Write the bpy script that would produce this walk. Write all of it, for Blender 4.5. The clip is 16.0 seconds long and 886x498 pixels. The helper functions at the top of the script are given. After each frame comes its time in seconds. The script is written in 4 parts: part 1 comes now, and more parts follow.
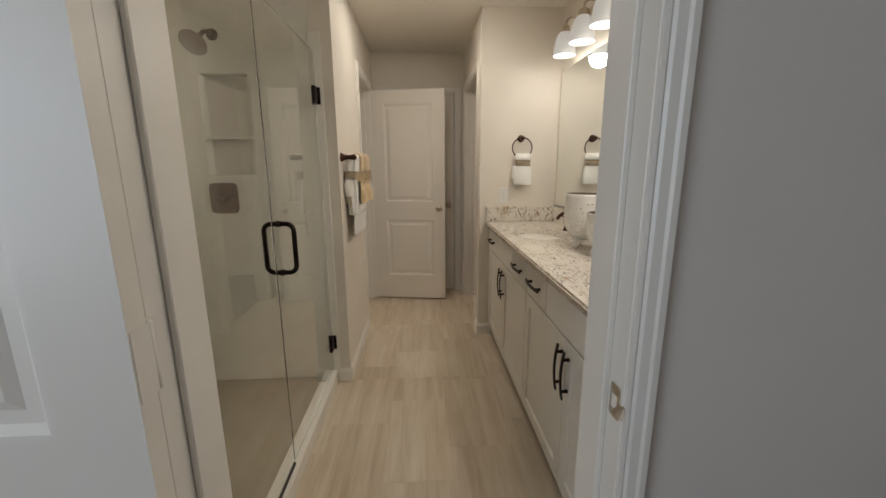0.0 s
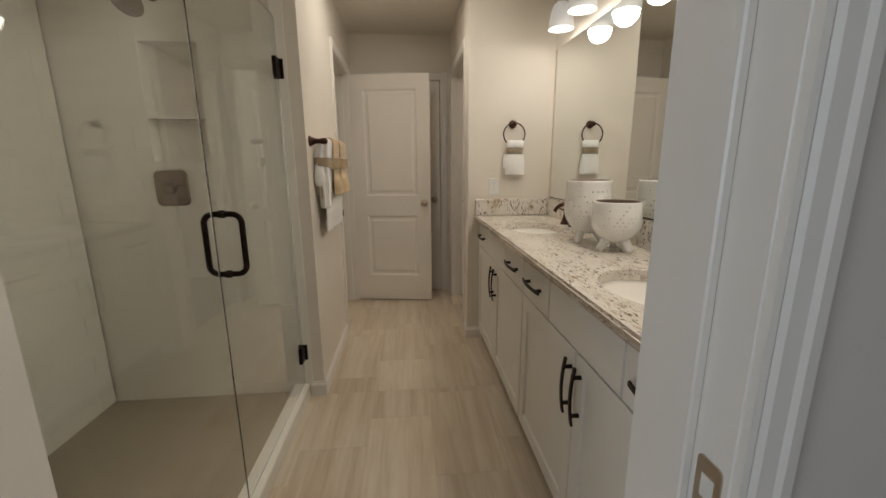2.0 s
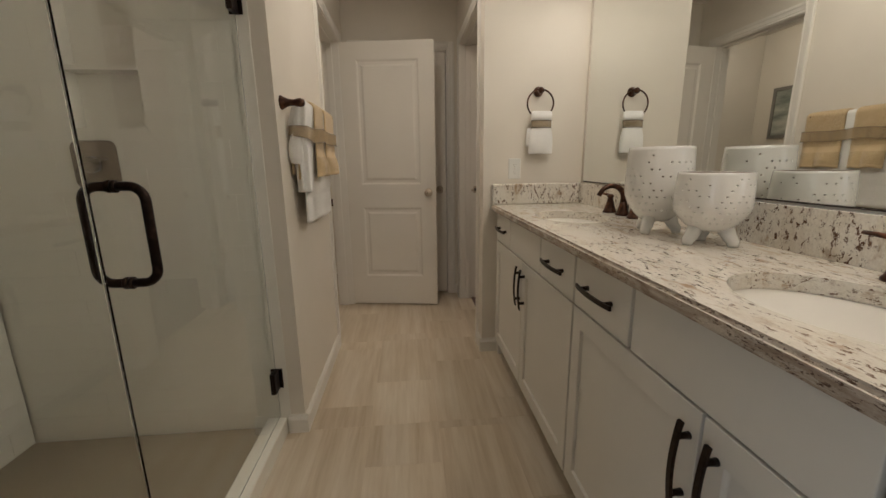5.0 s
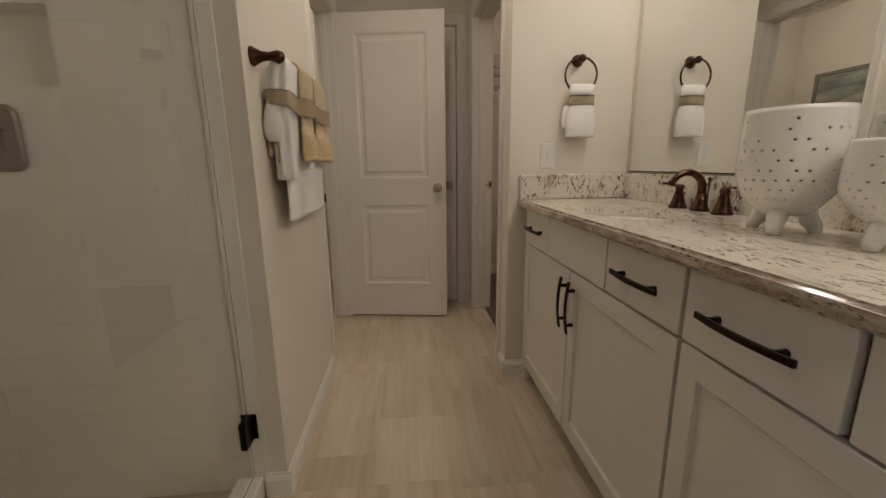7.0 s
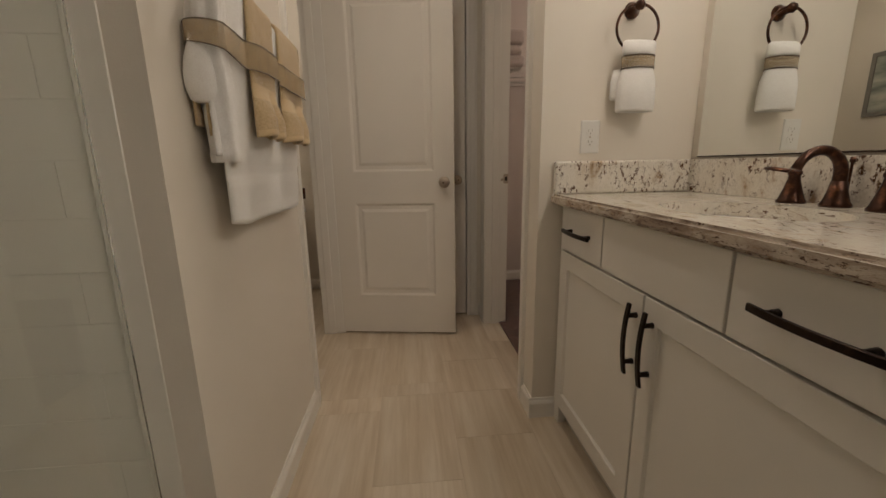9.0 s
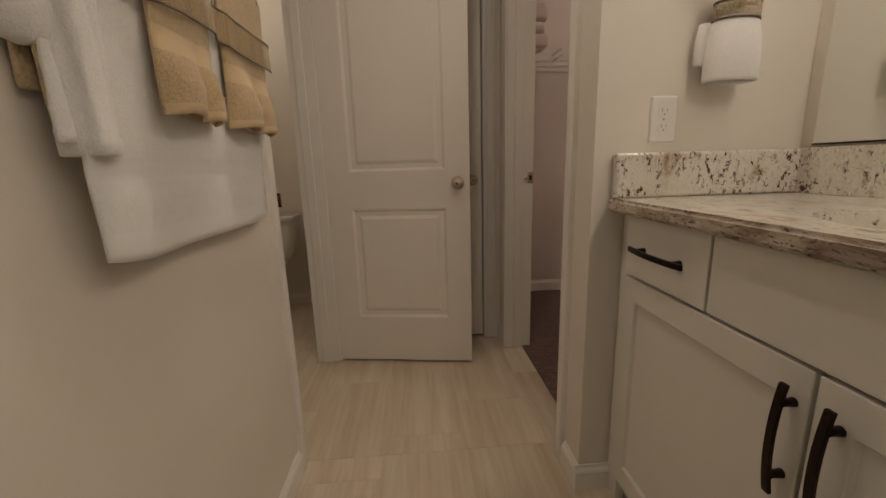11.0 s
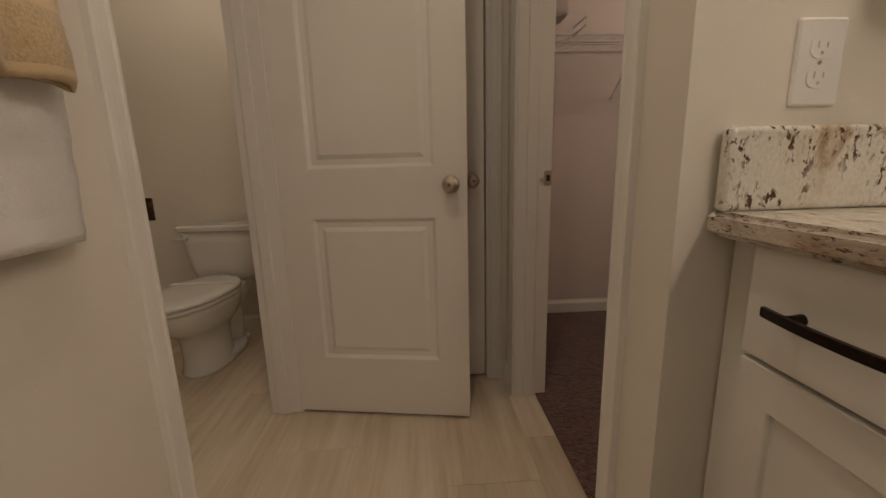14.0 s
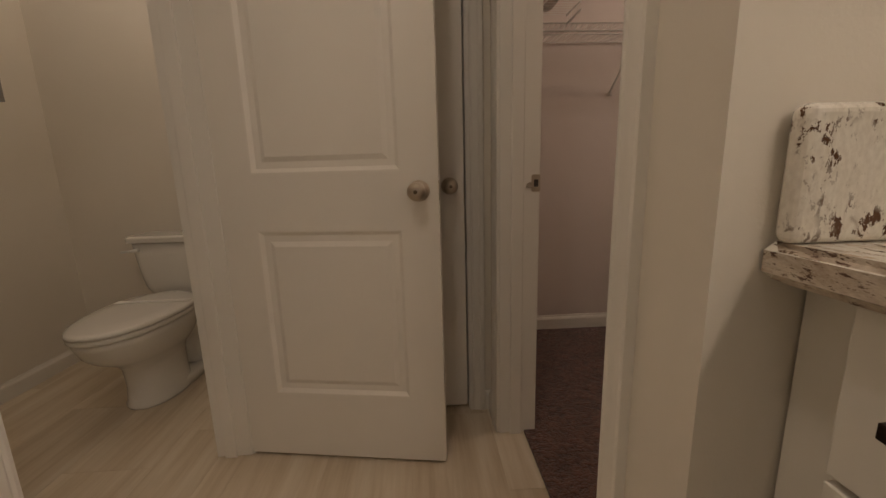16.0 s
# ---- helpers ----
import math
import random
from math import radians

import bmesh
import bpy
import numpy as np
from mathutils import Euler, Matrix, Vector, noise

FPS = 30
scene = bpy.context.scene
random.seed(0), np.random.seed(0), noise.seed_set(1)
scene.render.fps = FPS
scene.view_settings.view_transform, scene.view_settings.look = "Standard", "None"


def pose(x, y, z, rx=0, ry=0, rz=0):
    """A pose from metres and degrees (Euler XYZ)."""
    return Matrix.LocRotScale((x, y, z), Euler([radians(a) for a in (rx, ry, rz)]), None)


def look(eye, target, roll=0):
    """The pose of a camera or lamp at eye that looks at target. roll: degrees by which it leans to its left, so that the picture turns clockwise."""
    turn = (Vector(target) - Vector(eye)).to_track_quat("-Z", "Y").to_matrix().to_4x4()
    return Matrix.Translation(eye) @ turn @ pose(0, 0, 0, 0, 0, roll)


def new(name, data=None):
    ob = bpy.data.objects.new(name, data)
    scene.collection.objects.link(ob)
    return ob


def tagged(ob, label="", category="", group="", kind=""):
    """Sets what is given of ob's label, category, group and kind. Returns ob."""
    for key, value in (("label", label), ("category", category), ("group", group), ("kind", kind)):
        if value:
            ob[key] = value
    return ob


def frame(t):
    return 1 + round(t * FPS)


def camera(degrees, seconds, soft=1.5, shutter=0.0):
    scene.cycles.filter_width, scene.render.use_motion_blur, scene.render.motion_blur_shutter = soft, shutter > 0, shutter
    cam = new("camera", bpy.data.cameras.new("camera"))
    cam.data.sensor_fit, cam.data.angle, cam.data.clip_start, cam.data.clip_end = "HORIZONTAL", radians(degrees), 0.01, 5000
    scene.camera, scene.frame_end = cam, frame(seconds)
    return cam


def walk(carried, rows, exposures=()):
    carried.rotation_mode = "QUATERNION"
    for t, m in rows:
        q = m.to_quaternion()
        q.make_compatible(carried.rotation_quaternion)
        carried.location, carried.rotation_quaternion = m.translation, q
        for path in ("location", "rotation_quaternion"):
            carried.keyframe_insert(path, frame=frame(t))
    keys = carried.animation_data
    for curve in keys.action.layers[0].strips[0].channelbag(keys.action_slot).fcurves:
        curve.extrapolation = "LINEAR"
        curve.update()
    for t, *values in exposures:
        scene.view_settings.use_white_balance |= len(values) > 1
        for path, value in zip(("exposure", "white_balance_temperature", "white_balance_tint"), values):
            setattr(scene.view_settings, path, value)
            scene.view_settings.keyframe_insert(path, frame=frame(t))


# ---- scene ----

cam = camera(97.1, 16.0)
EXPOSURES = [(0.0, -0.70, 6020, 10), (4.0, -0.88, 6080, 10), (8.0, -1.02, 6290, 12.5), (16.0, -1.14, 6800, 17)]
PATH = [
    (0, (0.034, -0.072, 1.344), (0.143, 1.881, 0.929), -0.3),
    (0.5, (0.042, -0.027, 1.335), (0.179, 1.924, 0.919), -0.3),
    (1, (0.049, 0.031, 1.322), (0.206, 1.98, 0.903), -0.3),
    (1.5, (0.06, 0.109, 1.297), (0.225, 2.058, 0.878), -0.4),
    (2, (0.066, 0.189, 1.272), (0.237, 2.137, 0.853), -0.4),
    (2.5, (0.081, 0.265, 1.251), (0.247, 2.214, 0.833), -0.5),
    (3, (0.079, 0.345, 1.232), (0.249, 2.293, 0.814), -0.5),
    (3.5, (0.08, 0.417, 1.217), (0.249, 2.365, 0.795), -0.6),
    (4, (0.073, 0.491, 1.197), (0.243, 2.438, 0.773), -0.6),
    (4.5, (0.065, 0.574, 1.177), (0.232, 2.52, 0.749), -0.7),
    (7, (-0.007, 1.071, 1.088), (0.175, 3.017, 0.668), -0.7),
    (7.5, (-0.003, 1.18, 1.07), (0.175, 3.127, 0.648), -0.8),
    (8, (0.001, 1.292, 1.057), (0.178, 3.239, 0.634), -0.8),
    (10.5, (0.001, 1.782, 1.015), (0.145, 3.733, 0.601), -1.5),
    (11, (0.003, 1.88, 1.024), (0.137, 3.831, 0.603), -1.7),
    (11.5, (0.006, 1.962, 1.026), (0.133, 3.912, 0.6), -1.8),
    (12, (0.021, 2.035, 1.008), (0.139, 3.986, 0.585), -1.6),
    (12.5, (0.042, 2.11, 0.987), (0.155, 4.064, 0.571), -1.6),
    (13, (0.064, 2.194, 0.985), (0.174, 4.148, 0.572), -1.6),
    (13.5, (0.089, 2.28, 0.989), (0.189, 4.235, 0.581), -1.6),
    (14, (0.107, 2.355, 0.994), (0.205, 4.311, 0.589), -1.5),
    (14.5, (0.126, 2.417, 0.99), (0.223, 4.374, 0.589), -1.6),
    (15, (0.15, 2.473, 0.979), (0.244, 4.431, 0.582), -1.5),
    (15.5, (0.184, 2.532, 0.983), (0.278, 4.489, 0.584), -1.6),
    (16, (0.217, 2.576, 0.993), (0.318, 4.535, 0.603), -1.6),
]
walk(cam, [(t, look(eye, target, roll)) for t, eye, target, roll in PATH], EXPOSURES)

# ---- light ----
world = bpy.data.worlds.new("sky")
scene.world = world
world.use_nodes = True
wn = world.node_tree
sky = wn.nodes.new("ShaderNodeTexSky")
sky.sky_type = "NISHITA"
sky.sun_disc = False
sky.sun_elevation = radians(40)
sky.sun_rotation = radians(160)
wn.links.new(sky.outputs[0], wn.nodes["Background"].inputs[0])
wn.nodes["Background"].inputs[1].default_value = 0.08


def lamp(name, kind, where, watts, colour, size, turn=(0, 0, 0), height=None):
    data = bpy.data.lights.new(name, kind)
    data.energy = watts
    data.color = colour
    if kind == "AREA":
        data.size = size
        if height:
            data.shape, data.size_y = "RECTANGLE", height
        else:
            data.shape = "DISK"
    else:
        data.shadow_soft_size = size
    ob = new(name, data)
    ob.matrix_world = pose(*where, *turn)
    return ob


WARM = (1.0, 0.89, 0.75)
# daylight through the bedroom window, behind the start of the walk
lamp("window_daylight", "AREA", (-1.9, -1.2, 1.5), 38, (0.86, 0.93, 1.0), 1.4, (90, 0, 270), 1.3)

# ---- materials ----


def nodes_of(name):
    m = bpy.data.materials.new(name)
    m.use_nodes = True
    nt = m.node_tree
    return m, nt, nt.nodes["Principled BSDF"]


def node(nt, kind, **sets):
    n = nt.nodes.new(kind)
    for k, v in sets.items():
        n.inputs[k.replace("_", " ")].default_value = v
    return n


def coords(nt, scale=(1, 1, 1), space="Object"):
    tc = nt.nodes.new("ShaderNodeTexCoord")
    mp = node(nt, "ShaderNodeMapping", Scale=scale)
    nt.links.new(tc.outputs[space], mp.inputs[0])
    return mp.outputs[0]


def noise_tex(nt, vec, scale, detail=4.0, rough=0.55, distort=0.0):
    n = node(nt, "ShaderNodeTexNoise", Scale=scale, Detail=detail, Roughness=rough, Distortion=distort)
    nt.links.new(vec, n.inputs["Vector"])
    return n.outputs[0]


def ramp(nt, fac, stops):
    r = nt.nodes.new("ShaderNodeValToRGB")
    els = r.color_ramp.elements
    while len(els) < len(stops):
        els.new(0.5)
    for e, (p, c) in zip(els, stops):
        e.position = p
        e.color = (*c, 1) if len(c) == 3 else c
    nt.links.new(fac, r.inputs[0])
    return r.outputs[0]


def mix(nt, fac, a, b, how="MIX"):
    m = nt.nodes.new("ShaderNodeMix")
    m.data_type, m.blend_type = "RGBA", how
    for sock, v in ((m.inputs[0], fac), (m.inputs[6], a), (m.inputs[7], b)):
        if isinstance(v, bpy.types.NodeSocket):
            nt.links.new(v, sock)
        elif isinstance(v, (int, float)):
            sock.default_value = v
        else:
            sock.default_value = (*v, 1)
    return m.outputs[2]


def bump(nt, bsdf, height, strength, dist):
    b = node(nt, "ShaderNodeBump", Strength=strength, Distance=dist)
    nt.links.new(height, b.inputs["Height"])
    nt.links.new(b.outputs[0], bsdf.inputs["Normal"])


def painted(name, colour, rough=0.5, vary=0.06, grain=220, relief=0.0006, coat=0.0):
    """Paint on plaster or wood: slow tone drift, fine roller or brush relief."""
    m, nt, p = nodes_of(name)
    v = coords(nt)
    slow = noise_tex(nt, v, 1.7, 3)
    dark = tuple(c * (1 - vary) for c in colour)
    light = tuple(min(0.95, c * (1 + vary)) for c in colour)
    nt.links.new(ramp(nt, slow, [(0.3, dark), (0.7, light)]), p.inputs["Base Color"])
    fine = noise_tex(nt, v, grain, 2)
    bump(nt, p, fine, 0.35, relief)
    rr = noise_tex(nt, v, 9, 3)
    mr = node(nt, "ShaderNodeMapRange")
    mr.inputs["To Min"].default_value = rough - 0.06
    mr.inputs["To Max"].default_value = rough + 0.06
    nt.links.new(rr, mr.inputs[0])
    nt.links.new(mr.outputs[0], p.inputs["Roughness"])
    p.inputs["Coat Weight"].default_value = coat
    return m


def metal(name, colour, rough, wear, wear_at=0.62):
    m, nt, p = nodes_of(name)
    v = coords(nt)
    n = noise_tex(nt, v, 45, 5, 0.6)
    nt.links.new(ramp(nt, n, [(wear_at - 0.1, colour), (wear_at + 0.08, wear)]), p.inputs["Base Color"])
    p.inputs["Metallic"].default_value = 0.9
    p.inputs["Roughness"].default_value = rough
    return m


def fabric(name, colour, dark, scale=420, relief=0.003):
    m, nt, p = nodes_of(name)
    v = coords(nt)
    pile = noise_tex(nt, v, scale, 3, 0.7)
    tuft = noise_tex(nt, v, scale / 6, 3, 0.6)
    c = ramp(nt, pile, [(0.3, dark), (0.62, colour)])
    nt.links.new(mix(nt, 0.25, c, ramp(nt, tuft, [(0.3, dark), (0.7, colour)])), p.inputs["Base Color"])
    bump(nt, p, pile, 0.8, relief)
    p.inputs["Roughness"].default_value = 0.95
    p.inputs["Sheen Weight"].default_value = 0.3
    return m


WALL = painted("wall_paint", (0.785, 0.725, 0.63), 0.55, 0.03)
BEDWALL = painted("bedroom_wall_paint", (0.72, 0.675, 0.62), 0.6, 0.03)
CEIL = painted("ceiling_paint", (0.83, 0.78, 0.69), 0.8, 0.03, 90, 0.002)
TRIM = painted("trim_paint", (0.84, 0.80, 0.73), 0.35, 0.03, 60, 0.0003)
DOORP = painted("door_paint", (0.87, 0.82, 0.74), 0.4, 0.03, 70, 0.0004)
CAB = painted("cabinet_paint", (0.76, 0.722, 0.652), 0.38, 0.03, 80, 0.0003)
CLOSETWALL = painted("closet_wall_paint", (0.72, 0.63, 0.58), 0.6, 0.03)
# darker tone than the cabinets, on the toe kick and the outlet slots
TOEDARK = painted("toe_kick_dark_tone", (0.45, 0.41, 0.35), 0.6, 0.05)
ACRYLIC = painted("shower_surround", (0.86, 0.83, 0.745), 0.2, 0.03, 25, 0.0004)
PORCELAIN = painted("porcelain", (0.80, 0.77, 0.71), 0.1, 0.015, 20, 0.0002, 0.5)
CERAMIC = painted("ceramic_glaze", (0.82, 0.79, 0.73), 0.22, 0.03, 30, 0.0008, 0.3)
PLASTIC = painted("white_plastic", (0.8, 0.78, 0.73), 0.35, 0.02)
BRONZE = metal("oil_rubbed_bronze", (0.065, 0.033, 0.023), 0.3, (0.19, 0.08, 0.042), 0.6)
BLACKISH = metal("dark_bronze_hardware", (0.028, 0.018, 0.014), 0.36, (0.06, 0.038, 0.027))
NICKEL = metal("brushed_nickel", (0.55, 0.47, 0.38), 0.28, (0.62, 0.54, 0.44))
BRUSHED = metal("brushed_bronze_plate", (0.19, 0.145, 0.105), 0.3, (0.27, 0.21, 0.155))
POT_INSIDE_DARK = painted("pot_inside_dark", (0.16, 0.11, 0.07), 0.8, 0.1, 90, 0.001)
WIRE = painted("white_wire_coating", (0.78, 0.74, 0.7), 0.4, 0.02)
SHOWERPAN = painted("shower_pan_stone", (0.31, 0.262, 0.19), 0.4, 0.12, 60, 0.001)
FRAMEGREY = painted("grey_frame_paint", (0.24, 0.225, 0.20), 0.5, 0.08)
DARKGAP = painted("dark_gap", (0.05, 0.04, 0.035), 0.8, 0.1)
WHITETOWEL = fabric("white_terry", (0.94, 0.925, 0.89), (0.84, 0.815, 0.77), 300, 0.0016)
TANTOWEL = fabric("tan_terry", (0.69, 0.525, 0.31), (0.47, 0.33, 0.165), 260, 0.004)
TANHEM = fabric("tan_hem", (0.74, 0.57, 0.34), (0.66, 0.49, 0.27), 500, 0.001)
WHITEHEM = fabric("white_hem", (0.94, 0.925, 0.89), (0.89, 0.87, 0.83), 500, 0.001)


def woven_band():
    m, nt, p = nodes_of("woven_band")
    v = coords(nt)
    w = node(nt, "ShaderNodeTexWave", Scale=110.0, Distortion=1.2, Detail=2.0)
    w.bands_direction = "X"
    nt.links.new(v, w.inputs["Vector"])
    thread = noise_tex(nt, v, 380, 2, 0.6)
    c = ramp(nt, w.outputs[0], [(0.2, (0.48, 0.34, 0.17)), (0.7, (0.66, 0.50, 0.29))])
    nt.links.new(mix(nt, 0.75, c, ramp(nt, thread, [(0.35, (0.46, 0.33, 0.18)), (0.65, (0.68, 0.54, 0.34))])), p.inputs["Base Color"])
    bump(nt, p, w.outputs[0], 0.5, 0.001)
    p.inputs["Roughness"].default_value = 0.85
    p.inputs["Alpha"].default_value = 0.45
    return m


BAND = woven_band()
BANDEDGE = fabric("band_edge", (0.12, 0.08, 0.05), (0.07, 0.05, 0.03), 300, 0.001)
CARPET = fabric("dark_brown_carpet", (0.20, 0.088, 0.062), (0.012, 0.005, 0.004), 60, 0.025)
LINEN = fabric("folded_linen", (0.66, 0.56, 0.52), (0.5, 0.42, 0.38), 150)


def floor_material():
    m, nt, p = nodes_of("wood_look_porcelain")
    v = coords(nt, (1, 1, 1))
    info = nt.nodes.new("ShaderNodeObjectInfo")
    off = node(nt, "ShaderNodeVectorMath")
    off.operation = "ADD"
    sc = node(nt, "ShaderNodeVectorMath")
    sc.operation = "SCALE"
    comb = nt.nodes.new("ShaderNodeCombineXYZ")
    for s in comb.inputs:
        nt.links.new(info.outputs["Random"], s)
    nt.links.new(comb.outputs[0], sc.inputs[0])
    sc.inputs["Scale"].default_value = 37
    nt.links.new(v, off.inputs[0])
    nt.links.new(sc.outputs[0], off.inputs[1])
    st = node(nt, "ShaderNodeMapping", Scale=(1, 0.06, 1))
    nt.links.new(off.outputs[0], st.inputs[0])
    broad = noise_tex(nt, st.outputs[0], 15, 4, 0.55, 0.3)
    fine = noise_tex(nt, st.outputs[0], 75, 4, 0.65)
    cloudy = noise_tex(nt, off.outputs[0], 2.6, 3, 0.5)
    c1 = ramp(nt, broad, [(0.30, (0.53, 0.42, 0.29)), (0.48, (0.65, 0.55, 0.415)), (0.68, (0.75, 0.67, 0.545))])
    c2 = ramp(nt, fine, [(0.35, (0.49, 0.38, 0.255)), (0.6, (0.70, 0.60, 0.47))])
    c = mix(nt, 0.26, c1, c2)
    c = mix(nt, 1.0, c, ramp(nt, cloudy, [(0.3, (0.93, 0.915, 0.89)), (0.7, (1, 1, 1))]), "MULTIPLY")
    tone = node(nt, "ShaderNodeMapRange")
    tone.inputs["To Min"].default_value = 0.95
    tone.inputs["To Max"].default_value = 1.06
    nt.links.new(info.outputs["Random"], tone.inputs[0])
    hs = node(nt, "ShaderNodeHueSaturation")
    nt.links.new(tone.outputs[0], hs.inputs["Value"])
    nt.links.new(c, hs.inputs["Color"])
    nt.links.new(hs.outputs[0], p.inputs["Base Color"])
    p.inputs["Roughness"].default_value = 0.36
    bump(nt, p, fine, 0.15, 0.0006)
    return m


FLOORTILE = floor_material()
GROUT = painted("grout", (0.70, 0.60, 0.47), 0.85, 0.06, 300, 0.001)


def granite_material(name, stretch, base_stops, veil=0.5, fleck=0.6, fleck_size=30.0, band=0.47, dark=(0.082, 0.038, 0.02)):
    """Cream granite: clouded ground, tan smears, and dark mineral flecks gathered in wandering bands."""
    m, nt, p = nodes_of(name)
    v = coords(nt, stretch)
    base = ramp(nt, noise_tex(nt, v, 5.5, 5, 0.6, 1.0), base_stops)
    # tan smears
    smear = ramp(nt, noise_tex(nt, v, 13, 6, 0.7, 0.5), [(0.565, (0, 0, 0)), (0.67, (veil, veil, veil))])
    c = mix(nt, smear, base, (0.37, 0.225, 0.11))
    # dark flecks, only inside the bands
    inside = ramp(nt, noise_tex(nt, v, 6.0, 4, 0.6, 0.6), [(band, (0, 0, 0)), (band + 0.07, (1, 1, 1))])
    bits = ramp(nt, noise_tex(nt, v, fleck_size, 5, 0.72, 0.25), [(fleck, (0, 0, 0)), (fleck + 0.022, (1, 1, 1))])
    c = mix(nt, mix(nt, 1.0, inside, bits, "MULTIPLY"), c, dark)
    halo = ramp(nt, noise_tex(nt, v, fleck_size * 0.7, 5, 0.7, 0.3), [(0.57, (0, 0, 0)), (0.68, (0.5, 0.5, 0.5))])
    c = mix(nt, mix(nt, 1.0, inside, halo, "MULTIPLY"), c, (0.25, 0.155, 0.09))
    # fine crystals
    spk = ramp(nt, noise_tex(nt, v, 110, 3, 0.6), [(0.66, (0, 0, 0)), (0.71, (0.55, 0.55, 0.55))])
    c = mix(nt, spk, c, (0.20, 0.15, 0.11))
    grain = ramp(nt, noise_tex(nt, v, 170, 2), [(0.35, (0.88, 0.865, 0.85)), (0.65, (1, 1, 1))])
    nt.links.new(mix(nt, 1.0, c, grain, "MULTIPLY"), p.inputs["Base Color"])
    p.inputs["Roughness"].default_value = 0.12
    return m


CREAM_GROUND = [(0.28, (0.62, 0.53, 0.41)), (0.40, (0.77, 0.715, 0.615)), (0.6, (0.83, 0.79, 0.71)), (0.78, (0.75, 0.68, 0.575))]
GRANITE = granite_material("granite_slab", (2.6, 0.95, 2.6), CREAM_GROUND, 0.85, 0.578, 42.0, 0.425, (0.16, 0.092, 0.052))
# darker copy of the slab granite, with the front face's shade in its colour
GRANITE_SHADED = granite_material("granite_shaded_edge", (1.8, 1.5, 5.0), [(0.3, (0.25, 0.18, 0.13)), (0.45, (0.46, 0.37, 0.29)), (0.6, (0.68, 0.60, 0.50)), (0.76, (0.36, 0.27, 0.20))], 0.7, 0.555, 44.0, 0.43, (0.12, 0.072, 0.05))
GRANITE_UP = granite_material("granite_backsplash", (1.3, 1.1, 0.75), CREAM_GROUND, 0.8, 0.557, 66.0, 0.465, (0.12, 0.06, 0.032))


def glass_material():
    m, nt, p = nodes_of("shower_glass")
    p.inputs["Base Color"].default_value = (0.97, 0.99, 0.97, 1)
    p.inputs["Roughness"].default_value = 0.0
    p.inputs["IOR"].default_value = 1.45
    p.inputs["Transmission Weight"].default_value = 1.0
    return m


def mirror_material():
    m, nt, p = nodes_of("mirror_silver")
    p.inputs["Base Color"].default_value = (0.86, 0.88, 0.86, 1)
    p.inputs["Metallic"].default_value = 1.0
    p.inputs["Roughness"].default_value = 0.005
    return m


def glow_material(name, colour, strength):
    m, nt, p = nodes_of(name)
    p.inputs["Base Color"].default_value = (0.45, 0.44, 0.42, 1)
    p.inputs["Roughness"].default_value = 0.5
    p.inputs["Emission Color"].default_value = (*colour, 1)
    p.inputs["Emission Strength"].default_value = strength
    return m


GLASS = glass_material()
MIRROR = mirror_material()
SHADEGLOW = glow_material("frosted_shade_lit", (1.0, 0.93, 0.82), 0.42)
DOMEGLOW = glow_material("ceiling_dome_lit", (1.0, 0.85, 0.65), 2.0)


def picture_material():
    m, nt, p = nodes_of("seascape_print")
    v = coords(nt, (1, 1.5, 6))
    n = noise_tex(nt, v, 2.2, 4)
    nt.links.new(ramp(nt, n, [(0.3, (0.16, 0.19, 0.17)), (0.5, (0.34, 0.36, 0.31)), (0.7, (0.55, 0.54, 0.47))]), p.inputs["Base Color"])
    p.inputs["Roughness"].default_value = 0.5
    return m


PICTURE = picture_material()

# ---- mesh helpers ----


def finish(bm, name, material, smooth=False):
    me = bpy.data.meshes.new(name)
    bmesh.ops.recalc_face_normals(bm, faces=bm.faces[:])
    bm.to_mesh(me)
    bm.free()
    me.materials.append(material)
    if smooth:
        me.shade_smooth()
    return me


def part(name, bm, material, parent=None, label="", smooth=False, where=None):
    ob = new(name, finish(bm, name, material, smooth))
    if parent is not None:
        ob.parent = parent
    if where is not None:
        ob.matrix_local = where
    if label:
        ob["label"] = label
    return ob


def thing(name, label, category, where=(0, 0, 0), rz=0, group="", kind=""):
    ob = new(name)
    ob.matrix_world = pose(*where, 0, 0, rz)
    return tagged(ob, label, category, group, kind)


def block(bm, lo, hi, bevel=0.0, segs=2):
    r = bmesh.ops.create_cube(bm, size=1)
    vs = r["verts"]
    for v in vs:
        v.co = Vector([(a + b) / 2 + c * (b - a) for a, b, c in zip(lo, hi, v.co)])
    if bevel:
        es = list({e for v in vs for e in v.link_edges})
        bmesh.ops.bevel(bm, geom=es, offset=bevel, segments=segs, affect="EDGES", profile=0.5)
    return bm


def box(lo, hi, bevel=0.0, segs=2):
    return block(bmesh.new(), lo, hi, bevel, segs)


def loft(bm, rings, cap=True):
    """Skin closed rings of equal count."""
    rows = [[bm.verts.new(p) for p in ring] for ring in rings]
    n = len(rows[0])
    for a, b in zip(rows, rows[1:]):
        for i in range(n):
            bm.faces.new((a[i], a[(i + 1) % n], b[(i + 1) % n], b[i]))
    if cap:
        bm.faces.new(rows[0][::-1])
        bm.faces.new(rows[-1])
    return bm


def lathe(profile, n=32, cap=True):
    """Turn (radius, height) pairs round z."""
    rings = [[(r * math.cos(2 * math.pi * i / n), r * math.sin(2 * math.pi * i / n), z) for i in range(n)] for r, z in profile]
    return loft(bmesh.new(), rings, cap)


